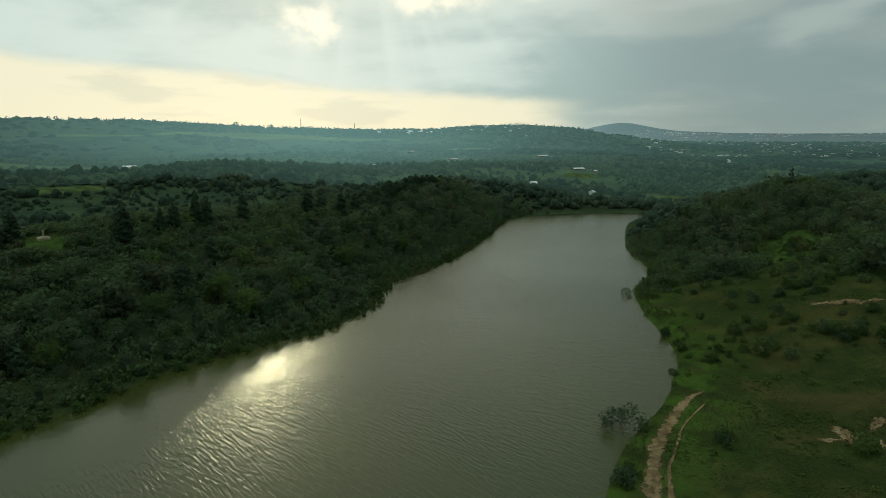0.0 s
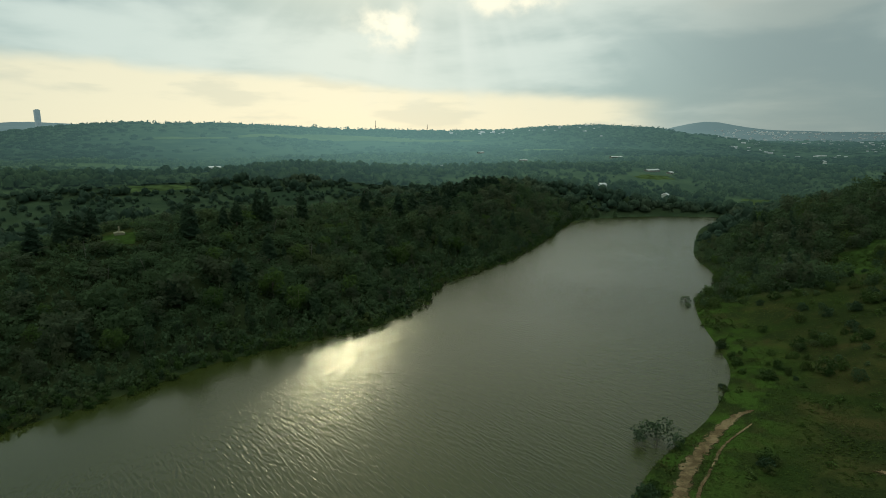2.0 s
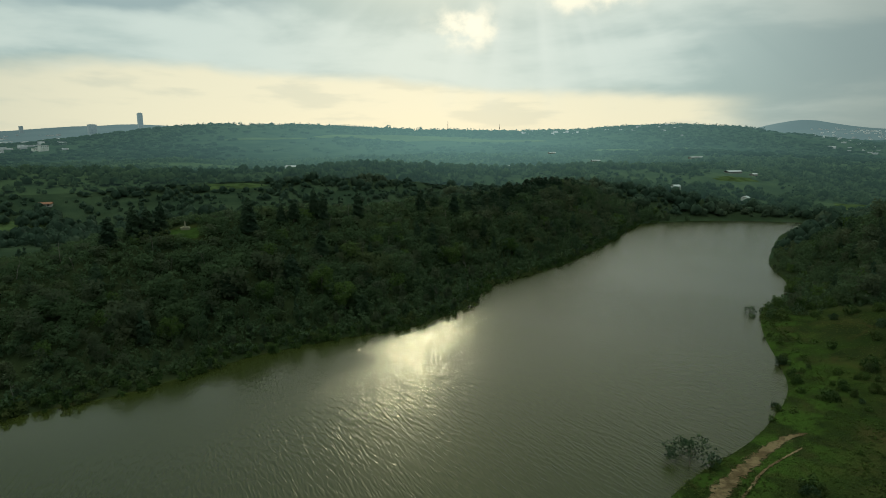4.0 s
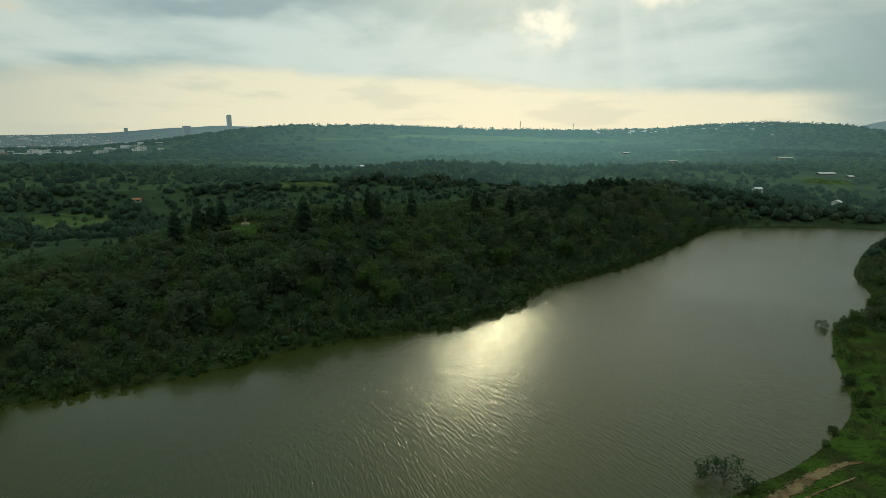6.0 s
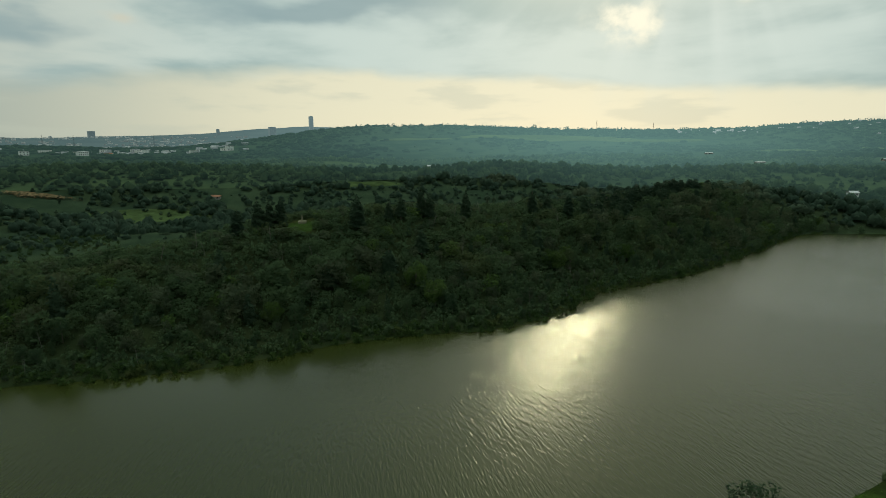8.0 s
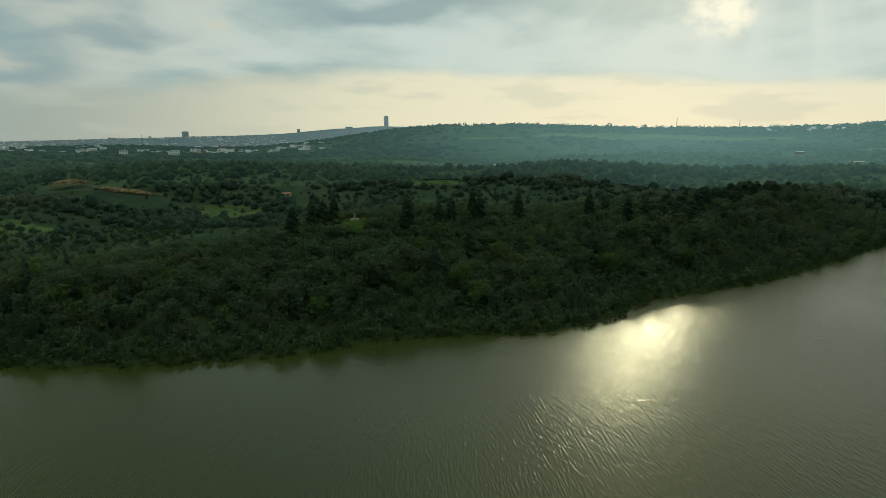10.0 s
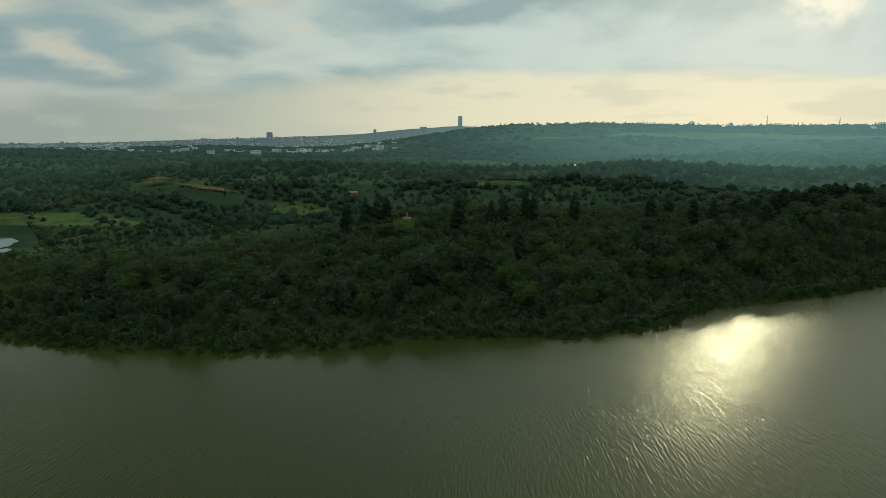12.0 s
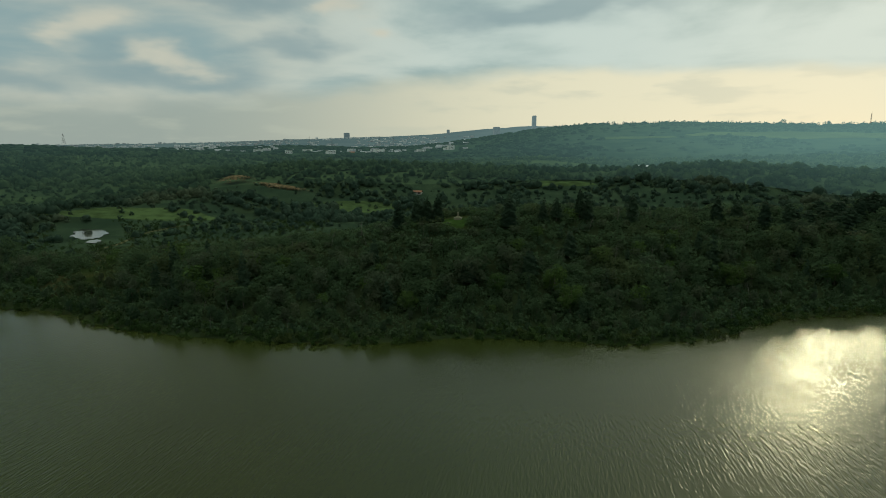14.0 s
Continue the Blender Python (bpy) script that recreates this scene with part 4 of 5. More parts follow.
spots = [(x, y, g.choice((0.5, 0.8, 1.2, 1.6)) * g.uniform(0.85, 1.15), int(g.integers(0, 4))) for x, y in zip(ex, ey)]
spots += [(121.5, 121, 1.5, 2), (132, 101.3, 1.5, 3), (135, 104, 1.2, 3), (169, 132, 1.6, 3), (174, 136, 1.5, 1), (164, 134, 1.3, 3), (42, 76.5, 1.6, 3), (45, 79, 1.2, 1), (88.5, 112.2, 0.8, 3), (87.6, 110.3, 0.7, 1)]
spots += [(cx + g.normal(0, sp), cy + g.normal(0, sp), g.uniform(0.7, 1.5), int(g.choice((0, 2, 3, 3)))) for cx, cy, sp, k in
          ((163, 128, 4, 9), (134, 97, 3, 7), (134, 118, 4, 7), (122, 121, 3, 4), (68.5, 78, 1.6, 4), (150, 140, 6, 6), (176, 150, 6, 6)) for _ in range(k)]
for i, (x, y, s, k) in enumerate(spots):
    m = pose(x, y, at_ground(x, y) - 0.1, 0, 0, g.uniform(0, 360)) @ Matrix.Diagonal((s, s, s * g.uniform(0.75, 1.1), 1))
    copy_thing(bush_first[k], m)
for k, c in enumerate(bush_first):
    x, y = ((104, 126), (112, 110), (126, 138), (146, 160))[k]
    c.matrix_basis = pose(x, y, at_ground(x, y) - 0.1, 0, 0, 40 * k)

# drowned and leaning trees in the shallows
for x, y, s, k, tilt, turn, lab in ((54.6, 91.6, 1.08, 7, 32, 150, "half-drowned tree leaning over the shallow water"), (131.8, 181.5, 0.5, 7, 18, 110, "small sparse tree standing in the shallow water"),
                                    (186.2, 237.0, 0.34, 7, 38, 130, "drowned snag with a few leaves in the water"), (134.5, 171.5, 0.42, 7, 48, 120, "drowned bush lying in the water"),
                                    (199.5, 258.5, 0.25, 7, 30, 140, "leaning tree at the water's edge"), (128.5, 176.5, 0.35, 7, 40, 60, "broken branches lying in the shallows")):
    ob = set_tree(k, x, y, s, turn, -0.35)
    ob.matrix_basis = pose(x, y, -0.35, 0, 0, turn) @ pose(0, 0, 0, tilt, 0, 0) @ Matrix.Scale(s, 4)
    tagged(ob, lab, "tree", "drowned trees")

# overhanging scrub along the wooded shore
hx, hy, hd, hu = scatter(90, 460, 2.6, 37)
keep = (~east_side(hx, hy)) & (hd > -1.2) & (hd < 9) & (hu < 0.75)
hx, hy, hd = hx[keep], hy[keep], hd[keep]
n = len(hx)
v, f = stamp([broad_crown(140 + i, 2.6, 1.9, 130, 0.6, 6, 0.0) for i in range(4)], hx, hy, np.maximum(land(hx, hy, hd), 0) - 0.2, g.uniform(0.35, 1.1, n), g.uniform(0, 6.28, n), g.integers(0, 4, n))
tagged(new("shore_scrub", mesh_from("shore_scrub", v, f, SHRUB)), "tangled scrub overhanging the edge of the lake", "scrub", kind="stuff")

# scrub on the western slope
hx, hy, hd, hu = scatter(120, 420, 3.6, 39, -80, -38)
keep = (~east_side(hx, hy)) & (hd > 3) & (hx < -140) & (hu < 0.40 + 0.5 * smooth(-0.15, 0.3, bumps(hx, hy, 30, 3, 51))) & (pond_ring(hx, hy) > 1.8)
hx, hy, hd = hx[keep], hy[keep], hd[keep]
n = len(hx)
v, f = stamp([broad_crown(150 + i, 2.2, 1.9, 100, 0.52, 7, 0.0) for i in range(4)], hx, hy, land(hx, hy, hd) - 0.2, g.uniform(0.3, 0.95, n), g.uniform(0, 6.28, n), g.integers(0, 4, n))
tagged(new("slope_scrub", mesh_from("slope_scrub", v, f, SHRUB)), "low scrub over the western slope", "scrub", kind="stuff")

# low scrub in drifts over the pasture bank
hx, hy, hd, hu = scatter(78, 262, 2.3, 47, 20, 80)
drift = bumps(hx, hy, 30, 4, 63)
keep = east_side(hx, hy) & (hd > 0.3) & (hu < 0.04 + 0.85 * smooth(0.02, 0.30, drift)) & (off_track(hx, hy) > 3.2)
hx, hy, hd = hx[keep], hy[keep], hd[keep]
n = len(hx)
v, f = stamp([broad_crown(155 + i, 1.7, 1.5, 84, 0.42, 7, 0.0) for i in range(4)], hx, hy, land(hx, hy, hd) - 0.15, g.uniform(0.4, 1.15, n), g.uniform(0, 6.28, n), g.integers(0, 4, n), g.uniform(0.6, 1.0, n))
tagged(new("pasture_scrub", mesh_from("pasture_scrub", v, f, SHRUB)), "low scrub in drifts over the rough pasture bank", "scrub", kind="stuff")

# tussocks of the pasture bank
tx, ty, td, tu = scatter(78, 215, 1.0, 43, 20, 82)
keep = east_side(tx, ty) & (td > 0.2) & (tu < 0.35 + 0.5 * smooth(-0.2, 0.3, bumps(tx, ty, 9, 3, 61)))
keep &= off_track(tx, ty) > 1.5
tx, ty, td = tx[keep], ty[keep], td[keep]


def tussock(seed, blades=10):
    """A low tuft: bent blades that lie over one another."""
    q = np.random.default_rng(seed)
    a, r = q.uniform(0, 6.28, blades), q.uniform(0.0, 0.75, blades)
    c = np.stack([r * np.cos(a), r * np.sin(a), q.uniform(0.05, 0.34, blades) * (1.1 - r)], -1)
    up = np.stack([0.9 * np.cos(a) * r, 0.9 * np.sin(a) * r, np.full(blades, 1.6)], -1)
    return leaf_sprays(c, up, 0.42, seed, 0.3)


n = len(tx)
v, f = stamp([tussock(160 + i) for i in range(4)], tx, ty, land(tx, ty, td), g.uniform(0.35, 0.7, n) * (1 + 0.8 * smooth(0.1, 0.5, bumps(tx, ty, 14, 3, 77))), g.uniform(0, 6.28, n), g.integers(0, 4, n))
GRASS_BLADES = foliage("grass_blades", (0.048, 0.072, 0.016), (0.074, 0.104, 0.024), (0.100, 0.088, 0.030), scale=0.07, trans=0.45)
tagged(new("grass_tussocks", mesh_from("grass_tussocks", v, f, GRASS_BLADES)), "rough tussocky grass over the lake bank", "grass", kind="stuff")


# undergrowth that fills the gaps between the trees
ux, uy, ud, uu = scatter(100, 345, 2.9, 83, -66, 72)
keep = (ud > 3) & (uu < wood_cover(ux, uy, ud) * 0.85)
ux, uy, ud = ux[keep], uy[keep], ud[keep]
n = len(ux)
v, f = stamp([broad_crown(170 + i, 3.6, 2.3, 40, 0.9, 6, 0.1) for i in range(4)], ux, uy, land(ux, uy, ud) - 0.3, g.uniform(0.45, 1.15, n), g.uniform(0, 6.28, n), g.integers(0, 4, n))
tagged(new("undergrowth", mesh_from("undergrowth", v, f, LEAF)), "dense leafy undergrowth between the trees of the wood", "undergrowth", kind="stuff")

# pale bare stems standing among the trees
bx, by, bd, bu = scatter(120, 330, 9.0, 71, -62, 30)
keep = (~east_side(bx, by)) & (bd > 4) & (bd < 75) & (bu < 0.12) & (bx > -150)
bx, by, bd = bx[keep], by[keep], bd[keep]
stems = []
for i in range(4):
    q = np.random.default_rng(200 + i)
    lean = q.normal(0, 0.9, 2)
    bits = [tube([(0, 0, 1.5), (lean[0] * 0.4, lean[1] * 0.4, 5.0), (lean[0], lean[1], 8.6)], (0.13, 0.1, 0.03), 4)]
    for k in range(4):
        z0, a0 = q.uniform(4.5, 7.2), q.uniform(0, 6.28)
        bits.append(tube([(lean[0] * z0 / 8.6, lean[1] * z0 / 8.6, z0), (lean[0] * z0 / 8.6 + 1.5 * math.cos(a0), lean[1] * z0 / 8.6 + 1.5 * math.sin(a0), z0 + q.uniform(0.6, 1.6))], (0.06, 0.02), 4))
    stems.append(joined(bits))
n = len(bx)
v, f = stamp(stems, bx, by, land(bx, by, bd), g.uniform(0.55, 0.95, n), g.uniform(0, 6.28, n), g.integers(0, 4, n))
PALE_BARK = plain("pale_bark", (0.15, 0.145, 0.115), 0.9, 2.0, 0.3, spec=0.1)
tagged(new("bare_stems", mesh_from("bare_stems", v, f, PALE_BARK)), "pale bare stems standing among the hillside trees", "dead trees", kind="stuff")


# ---------------------------------------------------------------- open patches of ground
def drape(name, cx, cy, rx, ry, turn, mat, label, category, lift=0.12, ragged=0.25, seed=1, rings=12, around=56, dome=0.0):
    """A patch that follows the ground a little above it, with a ragged edge."""
    a = np.linspace(0, 2 * np.pi, around, endpoint=False)
    q = np.linspace(0.05, 1, rings)
    A, Q = np.meshgrid(a, q)
    edge = 1 + ragged * bumps(np.cos(A) * 3 + seed * 9.1, np.sin(A) * 3 + seed * 3.7, 0.9, 4, seed)
    c, s = math.cos(radians(turn)), math.sin(radians(turn))
    px, py = Q * edge * rx * np.cos(A), Q * edge * ry * np.sin(A)
    x, y = cx + px * c - py * s, cy + px * s + py * c
    z = land(x, y) + lift * np.where(Q > 0.97, -1.0, 1.0) + dome * (1 - Q ** 2) ** 1.5
    v = np.stack([x, y, z], -1).reshape(-1, 3)
    i, j = np.meshgrid(np.arange(rings - 1), np.arange(around), indexing="ij")
    k = (j + 1) % around
    f = np.stack([i * around + j, (i + 1) * around + j, (i + 1) * around + k, i * around + k], -1).reshape(-1, 4)
    me = mesh_from(name, v, f, mat, shade=True)
    me.attributes.new("edge", "FLOAT", "POINT").data.foreach_set("value", Q.ravel().astype(np.float32))
    return tagged(new(name, me), label, category, kind="structure")


def ribbon(name, points, widths, mat, label, category, lift=0.1, seed=3):
    """A strip that follows the ground, with uneven edges."""
    line = curve_through(points, 14, closed=False)
    n = len(line)
    w = np.interp(np.linspace(0, 1, n), np.linspace(0, 1, len(widths)), widths)
    d = np.gradient(line, axis=0)
    d /= np.linalg.norm(d, axis=1)[:, None]
    side = np.stack([d[:, 1], -d[:, 0]], -1)
    cols = np.linspace(-1, 1, 9)
    rows_ = []
    for c in cols:
        wob = 1 + 0.45 * bumps(line[:, 0] + c * 31, line[:, 1], 3.0, 3, seed) * abs(c)
        rows_.append(line + side * (w * 0.5 * c * wob)[:, None])
    P = np.stack(rows_, 1)
    z = land(P[..., 0], P[..., 1]) + lift * np.where(abs(cols) > 0.95, -1.0, 1.0)[None]
    v = np.concatenate([P, z[..., None]], -1).reshape(-1, 3)
    i, j = np.meshgrid(np.arange(n - 1), np.arange(8), indexing="ij")
    f = np.stack([i * 9 + j, i * 9 + j + 1, (i + 1) * 9 + j + 1, (i + 1) * 9 + j], -1).reshape(-1, 4)
    me = mesh_from(name, v, f, mat, shade=True)
    me.attributes.new("edge", "FLOAT", "POINT").data.foreach_set("value", np.tile(abs(cols), n).astype(np.float32))
    return tagged(new(name, me), label, category, kind="structure")


GLADE_GRASS = plain("glade_grass", (0.036, 0.064, 0.015), 1.0, 0.3, 0.5, spec=0.0)
ribbon("dirt_track", TRACK, (5.4, 5.2, 4.8, 4.5, 4.8, 4.6, 4.0, 3.4, 0.8), DIRT, "eroded bare clay track along the lake bank", "track", 0.12)
ribbon("gully_track", [(42, 65), (47.3, 71), (52.4, 76.6), (59.4, 81.8), (67.7, 88), (80, 93.6)], (1.9, 2.0, 1.3, 1.1, 1.0, 0.6), DIRT, "narrow clay rut beside the track", "track", 0.14, 5)
drape("bare_soil", 90.6, 69.6, 8.0, 2.6, 62, DIRT, "bare clay scar running down the pasture", "soil", 0.1, 0.5, 4)
drape("bare_soil", 86.2, 70.0, 3.4, 1.3, -30, DIRT, "thin bare clay scar in the pasture", "soil", 0.12, 0.5, 6)
drape("bare_soil", 99.5, 68.6, 5.6, 1.8, 10, DIRT, "bare clay scar in the pasture", "soil", 0.1, 0.5, 8)
drape("bare_soil", 92.4, 64.2, 2.6, 1.5, 30, DIRT, "small bare clay patch in the pasture", "soil", 0.1, 0.5, 3)
drape("bare_soil", 151, 109.5, 11, 3.4, -51, DIRT, "bare reddish bank above the pasture", "soil", 0.1, 0.6, 9)
drape("bare_soil", 156.5, 103.5, 4.5, 1.8, -45, DIRT, "thin strip of bare clay", "soil", 0.14, 0.6, 12)
drape("glade", 203, 164, 15, 20, -20, GLADE_GRASS, "bright grassy glade among the trees", "meadow", 0.12, 0.7, 2)
drape("glade", -73, 219.5, 6.5, 6.0, 0, GLADE_GRASS, "small grassy clearing round the monument", "meadow", 0.1, 0.4, 21)
drape("field", -129, 515, 34, 11, 12, MEADOW, "pale green field on a rounded slope", "field", 0.4, 0.2, 3)
drape("field", -268, 392, 48, 17, 30, MEADOW, "low green field behind the wooded hill", "field", 0.4, 0.2, 5)
drape("field", -378, 243, 78, 24, 28, MEADOW, "marshy green field by a pond", "field", 0.3, 0.2, 7)
drape("field", 448, 448, 52, 34, 40, MEADOW, "bright marsh meadow at the head of the lake", "field", 0.4, 0.2, 8)
drape("field", 398, 570, 30, 12, 20, MEADOW, "green slope below a long farm shed", "field", 0.12, 0.7, 10)
drape("field", 198, 790, 55, 14, 5, MEADOW, "dusty pale field on the valley side", "field", 0.6, 0.3, 14)
drape("clay_scar", -405, 374, 22, 12, 40, DIRT, "orange clay scar cut into the hillside", "soil", 0.5, 0.35, 11, dome=7.0)
drape("clay_scar", -356, 388, 42, 9, 15, DIRT, "strip of bare orange clay on the hillside", "soil", 0.4, 0.4, 13, dome=2.0)
DRY_GRASS = plain("dry_path_grass", (0.085, 0.082, 0.040), 1.0, 0.4, 0.4, spec=0.0)
ribbon("footpath", [(-262, 169), (-275, 189), (-296, 218), (-300, 235), (-300, 254)], (1.6, 2.2, 2.0, 2.2, 1.4), DRY_GRASS, "pale trodden path along the crest of the western slope", "path", 0.35, 9)
# pale far fields, with haze emitted from the grass colour
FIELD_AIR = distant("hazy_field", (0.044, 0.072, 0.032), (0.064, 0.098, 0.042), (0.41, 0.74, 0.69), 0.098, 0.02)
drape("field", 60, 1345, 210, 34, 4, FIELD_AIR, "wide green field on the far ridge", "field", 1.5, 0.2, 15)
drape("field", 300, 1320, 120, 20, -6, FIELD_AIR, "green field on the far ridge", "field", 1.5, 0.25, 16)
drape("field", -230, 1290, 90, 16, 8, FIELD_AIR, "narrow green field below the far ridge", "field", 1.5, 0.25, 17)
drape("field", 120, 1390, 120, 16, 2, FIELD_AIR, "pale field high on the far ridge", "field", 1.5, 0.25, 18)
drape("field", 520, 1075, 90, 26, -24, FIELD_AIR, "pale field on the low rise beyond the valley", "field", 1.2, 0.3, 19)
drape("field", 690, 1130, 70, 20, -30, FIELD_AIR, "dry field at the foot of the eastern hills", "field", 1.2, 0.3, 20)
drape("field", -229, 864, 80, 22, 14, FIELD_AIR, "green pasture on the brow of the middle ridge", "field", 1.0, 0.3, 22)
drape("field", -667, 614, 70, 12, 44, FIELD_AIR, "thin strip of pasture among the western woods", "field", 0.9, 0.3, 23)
POND_WATER = Nodes("pond_water").set(Base_Color=(0.05, 0.055, 0.04), Roughness=0.08, IOR=1.33).mat


def pond(cx, cy, rx, ry, seed, level):
    """A sheet of still water with an uneven edge, in its basin."""
    a = np.linspace(0, 2 * np.pi, 64, endpoint=False)
    edge = 1 + 0.4 * bumps(np.cos(a) * 2 + seed, np.sin(a) * 2, 0.7, 4, seed)
    x, y = edge * rx * np.cos(a), edge * ry * np.sin(a)
    px, py = cx - x * 0.89 + y * 0.45, cy + x * 0.45 + y * 0.89
    bm = bmesh.new()
    face = bm.faces.new([bm.verts.new((p, q, level)) for p, q in zip(px, py)])
    bm.normal_update()
    if face.normal.z < 0:
        face.normal_flip()
    me = bpy.data.meshes.new("pond")
    bm.to_mesh(me)
    bm.free()
    me.materials.append(POND_WATER)
    tagged(new("pond", me), "small still pond reflecting the sky in a marshy field", "pond", kind="structure")


pond(POND_AT[0], POND_AT[1], 24, 9, 3, POND_LEVEL)
pond(POND_AT[0] + 31, POND_AT[1] - 13, 7, 4, 5, POND_LEVEL)


# ---------------------------------------------------------------- buildings and masts
def box(bm, x0, y0, z0, x1, y1, z1, bevel=0.0):
    vs = [bm.verts.new(p) for p in ((x0, y0, z0), (x1, y0, z0), (x1, y1, z0), (x0, y1, z0), (x0, y0, z1), (x1, y0, z1), (x1, y1, z1), (x0, y1, z1))]
    for q in ((0, 3, 2, 1), (4, 5, 6, 7), (0, 1, 5, 4), (1, 2, 6, 5), (2, 3, 7, 6), (3, 0, 4, 7)):
        bm.faces.new([vs[i] for i in q])
    if bevel:
        bmesh.ops.bevel(bm, geom=bm.edges[:], offset=bevel, segments=1, affect="EDGES")


def boxed(*dims, bevel=0.0):
    bm = bmesh.new()
    box(bm, *dims, bevel=bevel)
    return bm


def gable(bm, w, d, z, rise, over=0.5, thick=0.25):
    """A pitched roof with eaves over a w by d plan."""
    for sgn in (-1, 1):
        y0, y1 = sgn * (d / 2 + over), 0
        z0, z1 = z - over * rise / (d / 2), z + rise
        lo = [(-w / 2 - over, y0, z0), (w / 2 + over, y0, z0), (w / 2 + over, y1, z1), (-w / 2 - over, y1, z1)]
        a = [bm.verts.new(p) for p in lo]
        b = [bm.verts.new((p[0], p[1], p[2] + thick)) for p in lo]
        faces = [a[::-1], b] + [[a[i], a[(i + 1) % 4], b[(i + 1) % 4], b[i]] for i in range(4)]
        for q in faces:
            bm.faces.new(q)
    bmesh.ops.recalc_face_normals(bm, faces=bm.faces[:])


def house(x, y, turn, w, d, h, storeys, roof, label, name="house", wall=None, group=""):
    """Walls, roof, and windows set into the long sides."""
    ob = new(name)
    part("wall", boxed(-w / 2, -d / 2, -3.0, w / 2, d / 2, h), wall or PLASTER, ob)
    bm = bmesh.new()
    if roof == "flat":
        box(bm, -w / 2 - 0.25, -d / 2 - 0.25, h, w / 2 + 0.25, d / 2 + 0.25, h + 0.35)
        mat = CONCRETE
    else:
        gable(bm, w, d, h, d * 0.22)
        mat = ROOF_METAL if roof == "metal" else ROOF_TILE
    part("roof", bm, mat, ob)
    n = max(2, int(w / 3.4))
    win = bpy.data.meshes.new("window")
    bm = boxed(-0.65, -0.05, -0.7, 0.65, 0.05, 0.7)
    bm.to_mesh(win)
    bm.free()
    win.materials.append(GLASS_DARK)
    for s in range(storeys):
        for i in range(n):
            for side in (-1, 1):
                wo = part("window", win, GLASS_DARK, ob)
                wo.location = (-w / 2 + (i + 0.5) * w / n, side * (d / 2 + 0.01), h * (s + 0.55) / storeys)
    ob.matrix_basis = pose(x, y, at_ground(x, y), 0, 0, turn)
    return tagged(ob, label, "house" if name == "house" else name.replace("_", " "), group)


VILLAS = [(-1030, 1118, 24, 9, 7, 2, "flat"), (-710, 851, 17, 8, 6, 2, "flat"), (-880, 1231, 26, 11, 8, 2, "flat"), (-727, 1201, 17, 9, 7, 2, "flat"),
          (-649, 1219, 15, 10, 11, 3, "flat"), (-980, 1234, 16, 9, 6, 2, "flat"), (-668, 1228, 13, 8, 5, 1, "flat"), (-744, 774, 13, 8, 6, 2, "flat"),
          (-1082, 998, 22, 9, 7, 2, "flat"), (-860, 1220, 14, 9, 9, 2, "flat"), (-905, 1240, 16, 9, 7, 2, "flat"), (-752, 902, 16, 8, 5, 1, "metal"),
          (-1120, 1060, 18, 9, 6, 2, "flat"), (-960, 1120, 15, 9, 6, 2, "flat"), (-805, 1030, 13, 8, 5, 1, "tile")]
for i, (x, y, w, d, h, st, roof) in enumerate(VILLAS):
    house(x, y, 30 + (i * 37) % 40, w, d, h, st, roof, ("white flat-roofed villa among distant trees", "white house with a tiled roof far off", "low white house with a metal roof")[("flat", "tile", "metal").index(roof)],
          group="white villas beyond the valley")
house(415, 606, 22, 25, 6, 1.5, 1, "metal", "long low farm shed with a pale metal roof", "farm_shed", CONCRETE)
house(437, 600, 30, 10, 5, 1.6, 1, "metal", "small outbuilding beside the long farm shed", "outbuilding", CONCRETE)
house(368, 898, 15, 15, 5, 1.3, 1, "metal", "pale metal-roofed shed on the valley side", "farm_shed", CONCRETE)
house(334, 1024, 10, 13, 5, 1.8, 1, "metal", "small white shed on the hillside", "farm_shed", CONCRETE)
house(517, 849, 25, 34, 5, 1.2, 1, "metal", "long pale shed behind trees", "farm_shed", CONCRETE)
house(341, 478, 48, 12, 6, 3.2, 1, "metal", "small lakeside house with a bright metal roof", "house", PLASTER)
house(286, 508, 30, 8, 5, 2.2, 1, "metal", "weathered cottage with a metal roof on the valley side", "house", CONCRETE)
house(293, 516, 5, 7, 6, 3, 1, "metal", "low cottage with a metal roof", "house", PLASTER)
house(869, 769, 35, 24, 9, 2.4, 1, "metal", "bright metal warehouse at the edge of town", "warehouse", PLASTER)
house(-246, 453, 15, 8, 5, 1.7, 1, "tile", "low farmhouse with a clay tile roof by the field", "house", CONCRETE)
house(-123, 871, 20, 16, 8, 4, 1, "metal", "small white shed on a valley slope", "farm_shed", PLASTER)
house(-96, 862, 5, 10, 7, 3.5, 1, "metal", "small white house on a valley slope", "house", PLASTER)
house(188, 800, 12, 9, 6, 3, 1, "flat", "white hut beside a dusty field", "house", PLASTER)
house(204, 806, -8, 12, 6, 3, 1, "metal", "low white building beside a dusty field", "house", PLASTER)

# walls and glass emit a little, as haze in front of them
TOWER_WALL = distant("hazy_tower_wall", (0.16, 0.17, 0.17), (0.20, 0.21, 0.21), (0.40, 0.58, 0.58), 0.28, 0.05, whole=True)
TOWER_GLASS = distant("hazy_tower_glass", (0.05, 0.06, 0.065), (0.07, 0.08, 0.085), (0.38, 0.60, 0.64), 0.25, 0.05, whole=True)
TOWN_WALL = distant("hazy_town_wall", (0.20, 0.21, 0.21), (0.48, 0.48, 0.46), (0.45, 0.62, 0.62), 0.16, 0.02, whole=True)


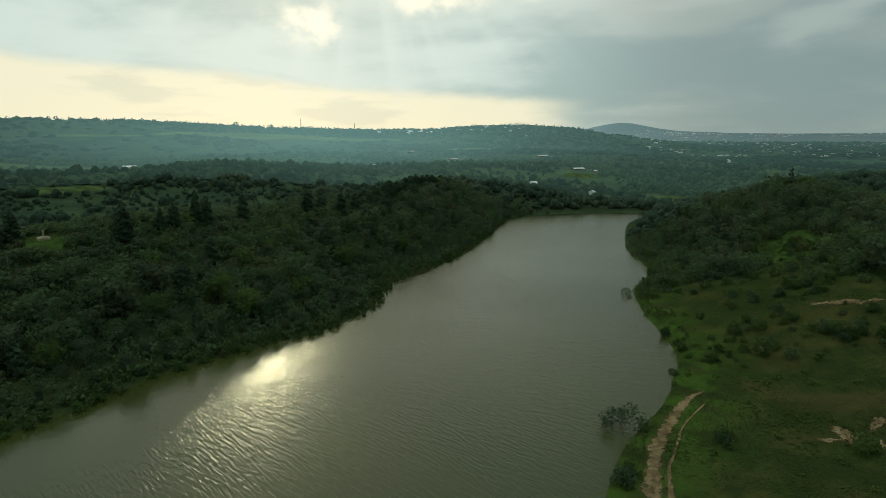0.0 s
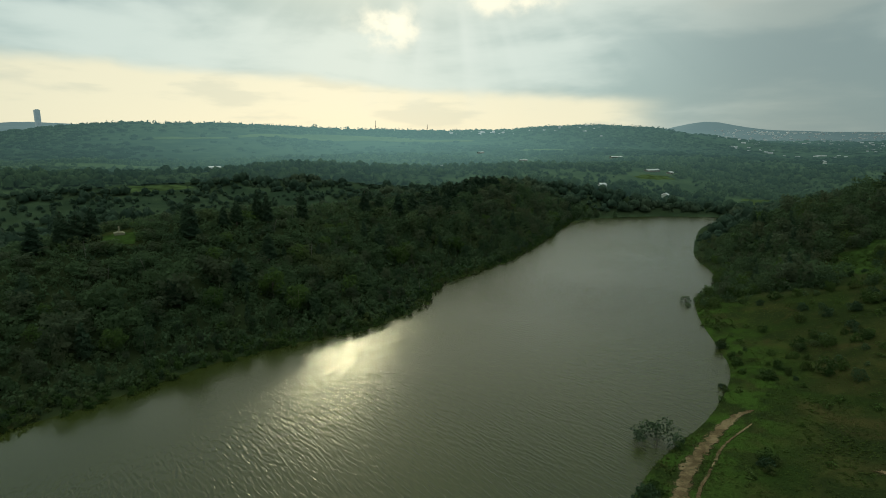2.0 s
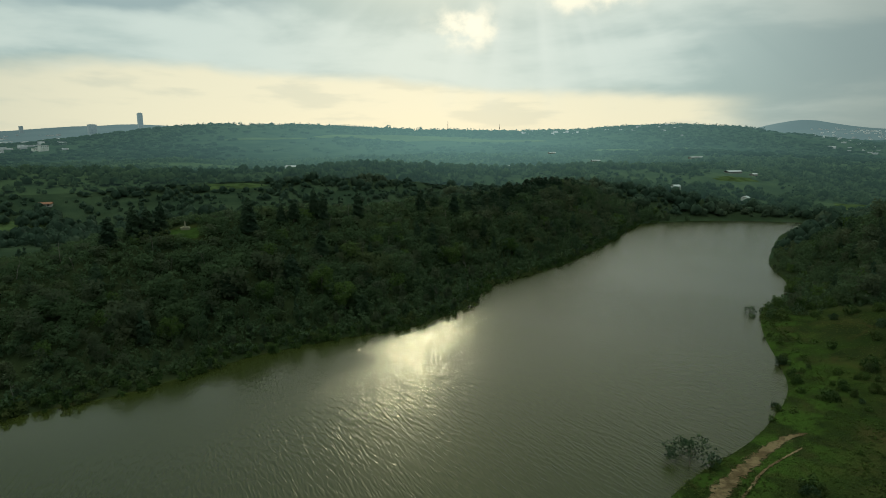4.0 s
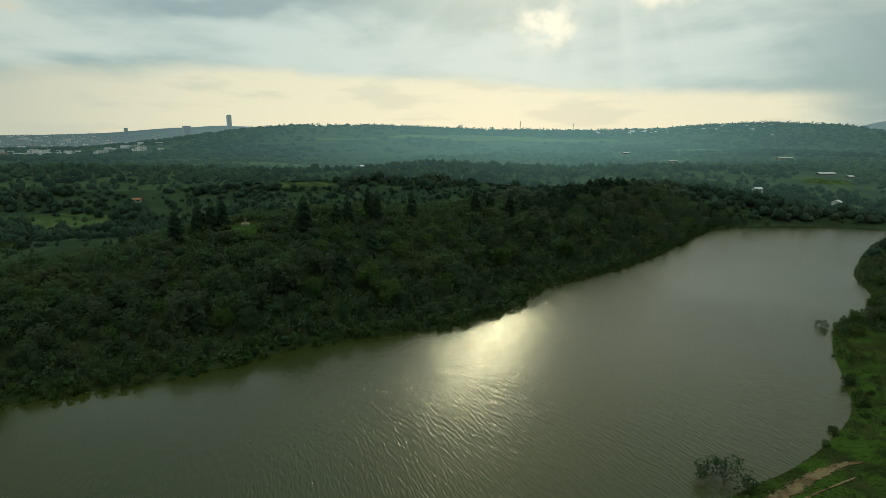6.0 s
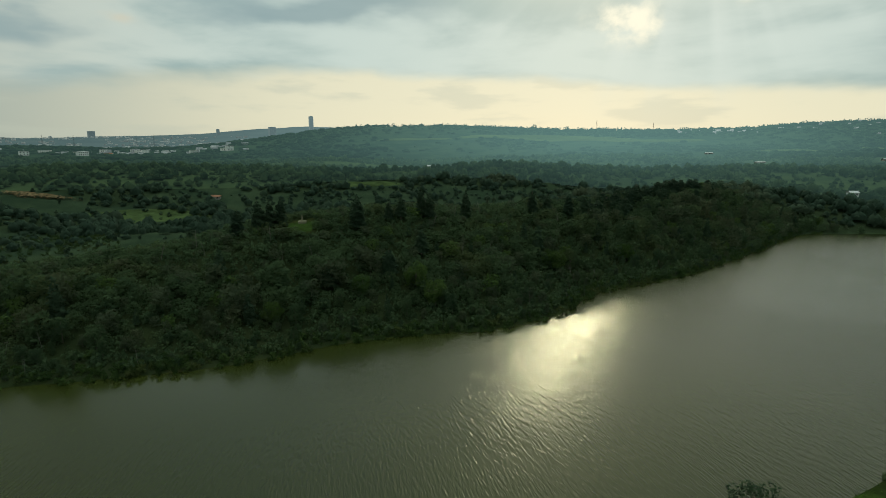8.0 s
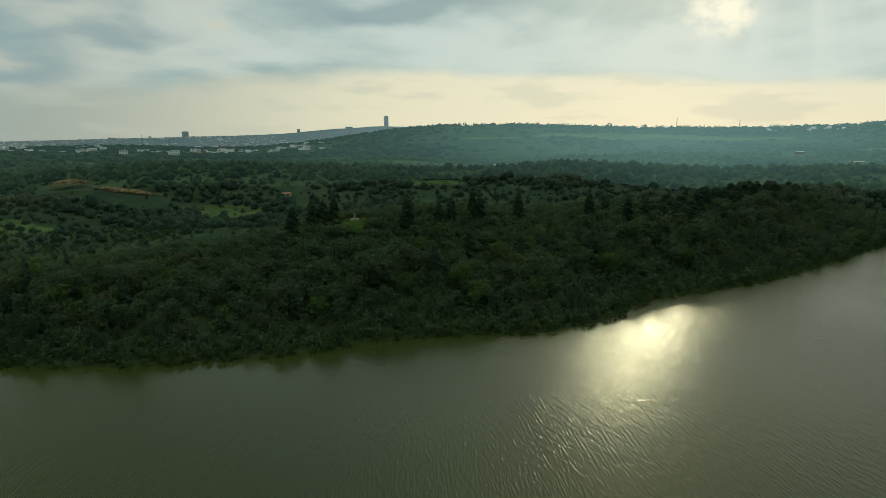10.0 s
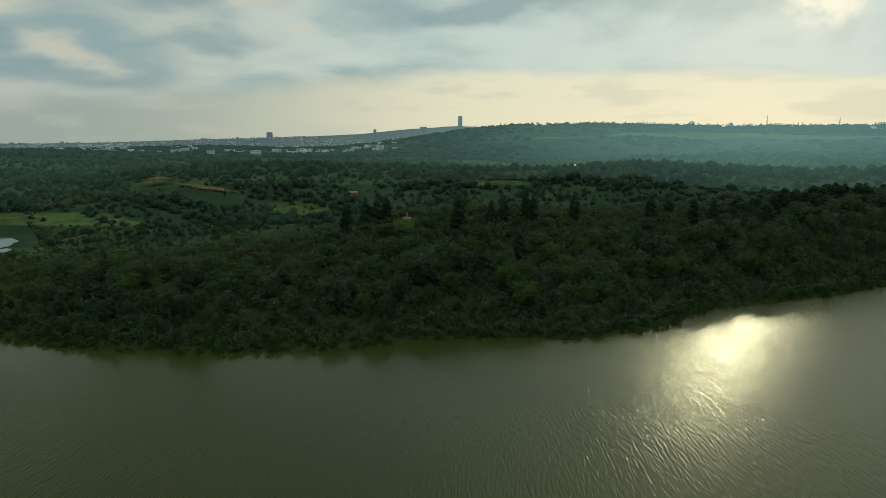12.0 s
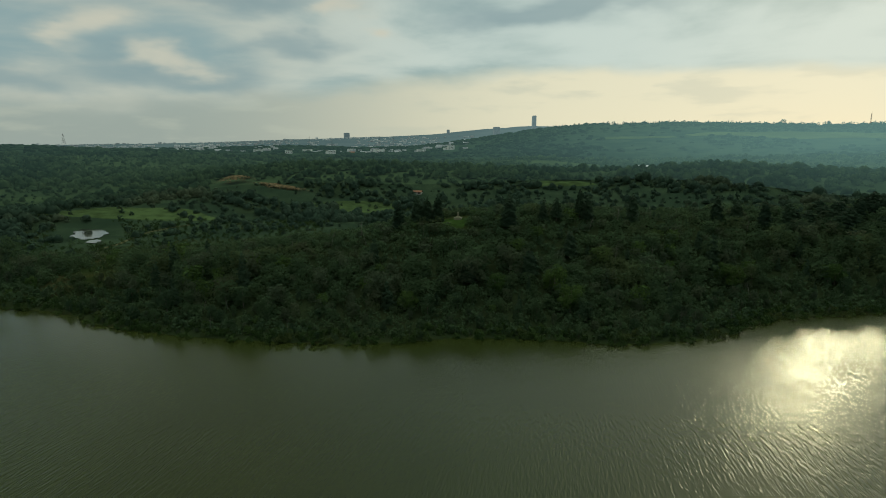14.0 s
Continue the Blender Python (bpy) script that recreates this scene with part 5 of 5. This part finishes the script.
def tower(az_deg, dist, w, d, h, floors, label, name):
    """A slab of floors with a window band to each storey."""
    a = radians(az_deg)
    x, y = 10 + dist * math.sin(a), 5 + dist * math.cos(a)
    ob = new(name)
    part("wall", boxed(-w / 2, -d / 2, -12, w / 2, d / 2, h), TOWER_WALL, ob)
    band = bpy.data.meshes.new("window_band")
    bm = boxed(-w / 2 * 0.86, -d / 2 - 0.3, 0, w / 2 * 0.86, d / 2 + 0.3, h / floors * 0.55)
    bm.to_mesh(band)
    bm.free()
    band.materials.append(TOWER_GLASS)
    for i in range(floors):
        o = part("window_band", band, TOWER_GLASS, ob)
        o.location.z = h * (i + 0.3) / floors
    part("roof", boxed(-w / 2 * 0.5, -d / 2 * 0.6, h, w / 2 * 0.7, d / 2 * 0.6, h + h * 0.03), TOWER_WALL, ob)
    ob.matrix_basis = pose(x, y, at_ground(x, y), 0, 0, -az_deg + 12)
    return tagged(ob, label, "tower block")


tower(-20.9, 3050, 21, 18, 92, 26, "slender tall tower block standing on the far plain", "tower_block")
tower(-24.6, 3000, 34, 24, 42, 9, "broad apartment block on the far plain", "apartment_block")
tower(-39.7, 3000, 27, 20, 27, 7, "wide apartment block on the far horizon", "apartment_block")
tower(-29.5, 3100, 14, 14, 28, 6, "small block on the far horizon", "apartment_block")


def mast(x, y, h, foot, label, mat=STEEL):
    """A lattice mast: four legs, rings and diagonals."""
    ob = new("lattice_mast")
    corner = ((1, 1), (-1, 1), (-1, -1), (1, -1))
    levels = 7
    for cx_, cy_ in corner:
        part("leg", mesh_from("leg", *tube([(cx_ * foot, cy_ * foot, -2), (cx_ * foot * 0.16, cy_ * foot * 0.16, h)], (0.16, 0.1), 4), mat), mat, ob)
    for i in range(levels):
        z0, z1 = h * i / levels, h * (i + 1) / levels
        r0, r1 = foot * (1 - 0.84 * i / levels), foot * (1 - 0.84 * (i + 1) / levels)
        bits = []
        for k in range(4):
            (ax, ay), (bx_, by_) = corner[k], corner[(k + 1) % 4]
            bits.append(tube([(ax * r0, ay * r0, z0), (bx_ * r1, by_ * r1, z1)], (0.07, 0.07), 4))
            bits.append(tube([(ax * r1, ay * r1, z1), (bx_ * r1, by_ * r1, z1)], (0.07, 0.07), 4))
        part("brace", mesh_from("brace", *joined(bits), mat), mat, ob)
    part("antenna", mesh_from("antenna", *tube([(0, 0, h - 1), (0, 0, h * 1.12)], (0.12, 0.05), 5), mat), mat, ob)
    ob.matrix_basis = pose(x, y, at_ground(x, y) - 0.2, 0, 0, 20)
    return tagged(ob, label, "mast", "lattice masts")


def polar(az_deg, dist):
    return 10 + dist * math.sin(radians(az_deg)), 5 + dist * math.cos(radians(az_deg))


mast(-996, 509, 25, 3.0, "steel lattice mast on a wooded hill")
mast(*polar(7.4, 1640), 26, 1.6, "thin radio mast on the far ridge")
mast(*polar(12.6, 1640), 20, 1.3, "thin radio mast on the far ridge")
for a_, r_ in ((-43.2, 2300), (-41.0, 2350), (-36.3, 2400), (-34.9, 2420)):
    mast(*polar(a_, r_), 42, 2.6, "tall pylon on the far plain")

# the hilltop monument
mon = new("monument")
for i, (half, z0, z1) in enumerate(((2.7, -0.8, 0.25), (2.0, 0.25, 0.45), (1.15, 0.45, 0.7))):
    part("step", boxed(-half, -half, z0, half, half, z1, bevel=0.06), STONE, mon)
bm = bmesh.new()
bmesh.ops.create_cone(bm, cap_ends=True, segments=4, radius1=0.75, radius2=0.55, depth=2.1, matrix=pose(0, 0, 1.75, 0, 0, 45))
part("pedestal", bm, STONE, mon)
bm = bmesh.new()
bmesh.ops.create_cone(bm, cap_ends=True, segments=4, radius1=0.62, radius2=0.4, depth=0.25, matrix=pose(0, 0, 2.925, 0, 0, 45))
part("cap", bm, STONE, mon)
mon.matrix_basis = pose(-74.5, 223, at_ground(-74.5, 223) + 0.45, 0, 0, 20) @ Matrix.Diagonal((0.62, 0.62, 0.82, 1))
tagged(mon, "stepped pale stone monument in a hilltop clearing", "monument")

# the towns, too far and small to count
def town(name, az0, az1, r0, r1, count, seed, label, big=1.0):
    q = np.random.default_rng(seed)
    az = np.radians(q.uniform(az0, az1, count))
    r = q.uniform(r0, r1, count)
    x, y = 10 + r * np.sin(az), 5 + r * np.cos(az)
    keep_ = bumps(x, y, 170, 3, seed) > -0.18
    x, y = x[keep_], y[keep_]
    n_ = len(x)
    w, d, h = q.uniform(5, 17, n_) * big, q.uniform(5, 10, n_) * big, q.choice((2.5, 3.5, 4.5, 6, 9), n_, p=(0.3, 0.3, 0.2, 0.15, 0.05)) * big
    t = q.uniform(-0.4, 0.4, n_)
    z = land(x, y)
    unit = np.array([(-.5, -.5, -.5), (.5, -.5, -.5), (.5, .5, -.5), (-.5, .5, -.5), (-.5, -.5, 1), (.5, -.5, 1), (.5, .5, 1), (-.5, .5, 1)])
    quads = np.array([(0, 3, 2, 1), (4, 5, 6, 7), (0, 1, 5, 4), (1, 2, 6, 5), (2, 3, 7, 6), (3, 0, 4, 7)])
    px, py = unit[None, :, 0] * w[:, None], unit[None, :, 1] * d[:, None]
    c, s = np.cos(t)[:, None], np.sin(t)[:, None]
    v_ = np.stack([px * c - py * s + x[:, None], px * s + py * c + y[:, None], unit[None, :, 2] * h[:, None] + z[:, None]], -1).reshape(-1, 3)
    f_ = (quads[None] + (np.arange(n_) * 8)[:, None, None]).reshape(-1, 4)
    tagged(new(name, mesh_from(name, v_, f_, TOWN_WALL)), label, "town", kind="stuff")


town("western_town", -66, -27, 1350, 3000, 1500, 4, "pale houses of a distant town on the plain")
town("eastern_town", 40, 63, 1600, 2800, 800, 6, "pale houses of a hillside town far off", 0.7)
town("ridge_village", 14, 30, 1500, 1740, 70, 8, "scattered pale houses under the far ridge", 0.8)
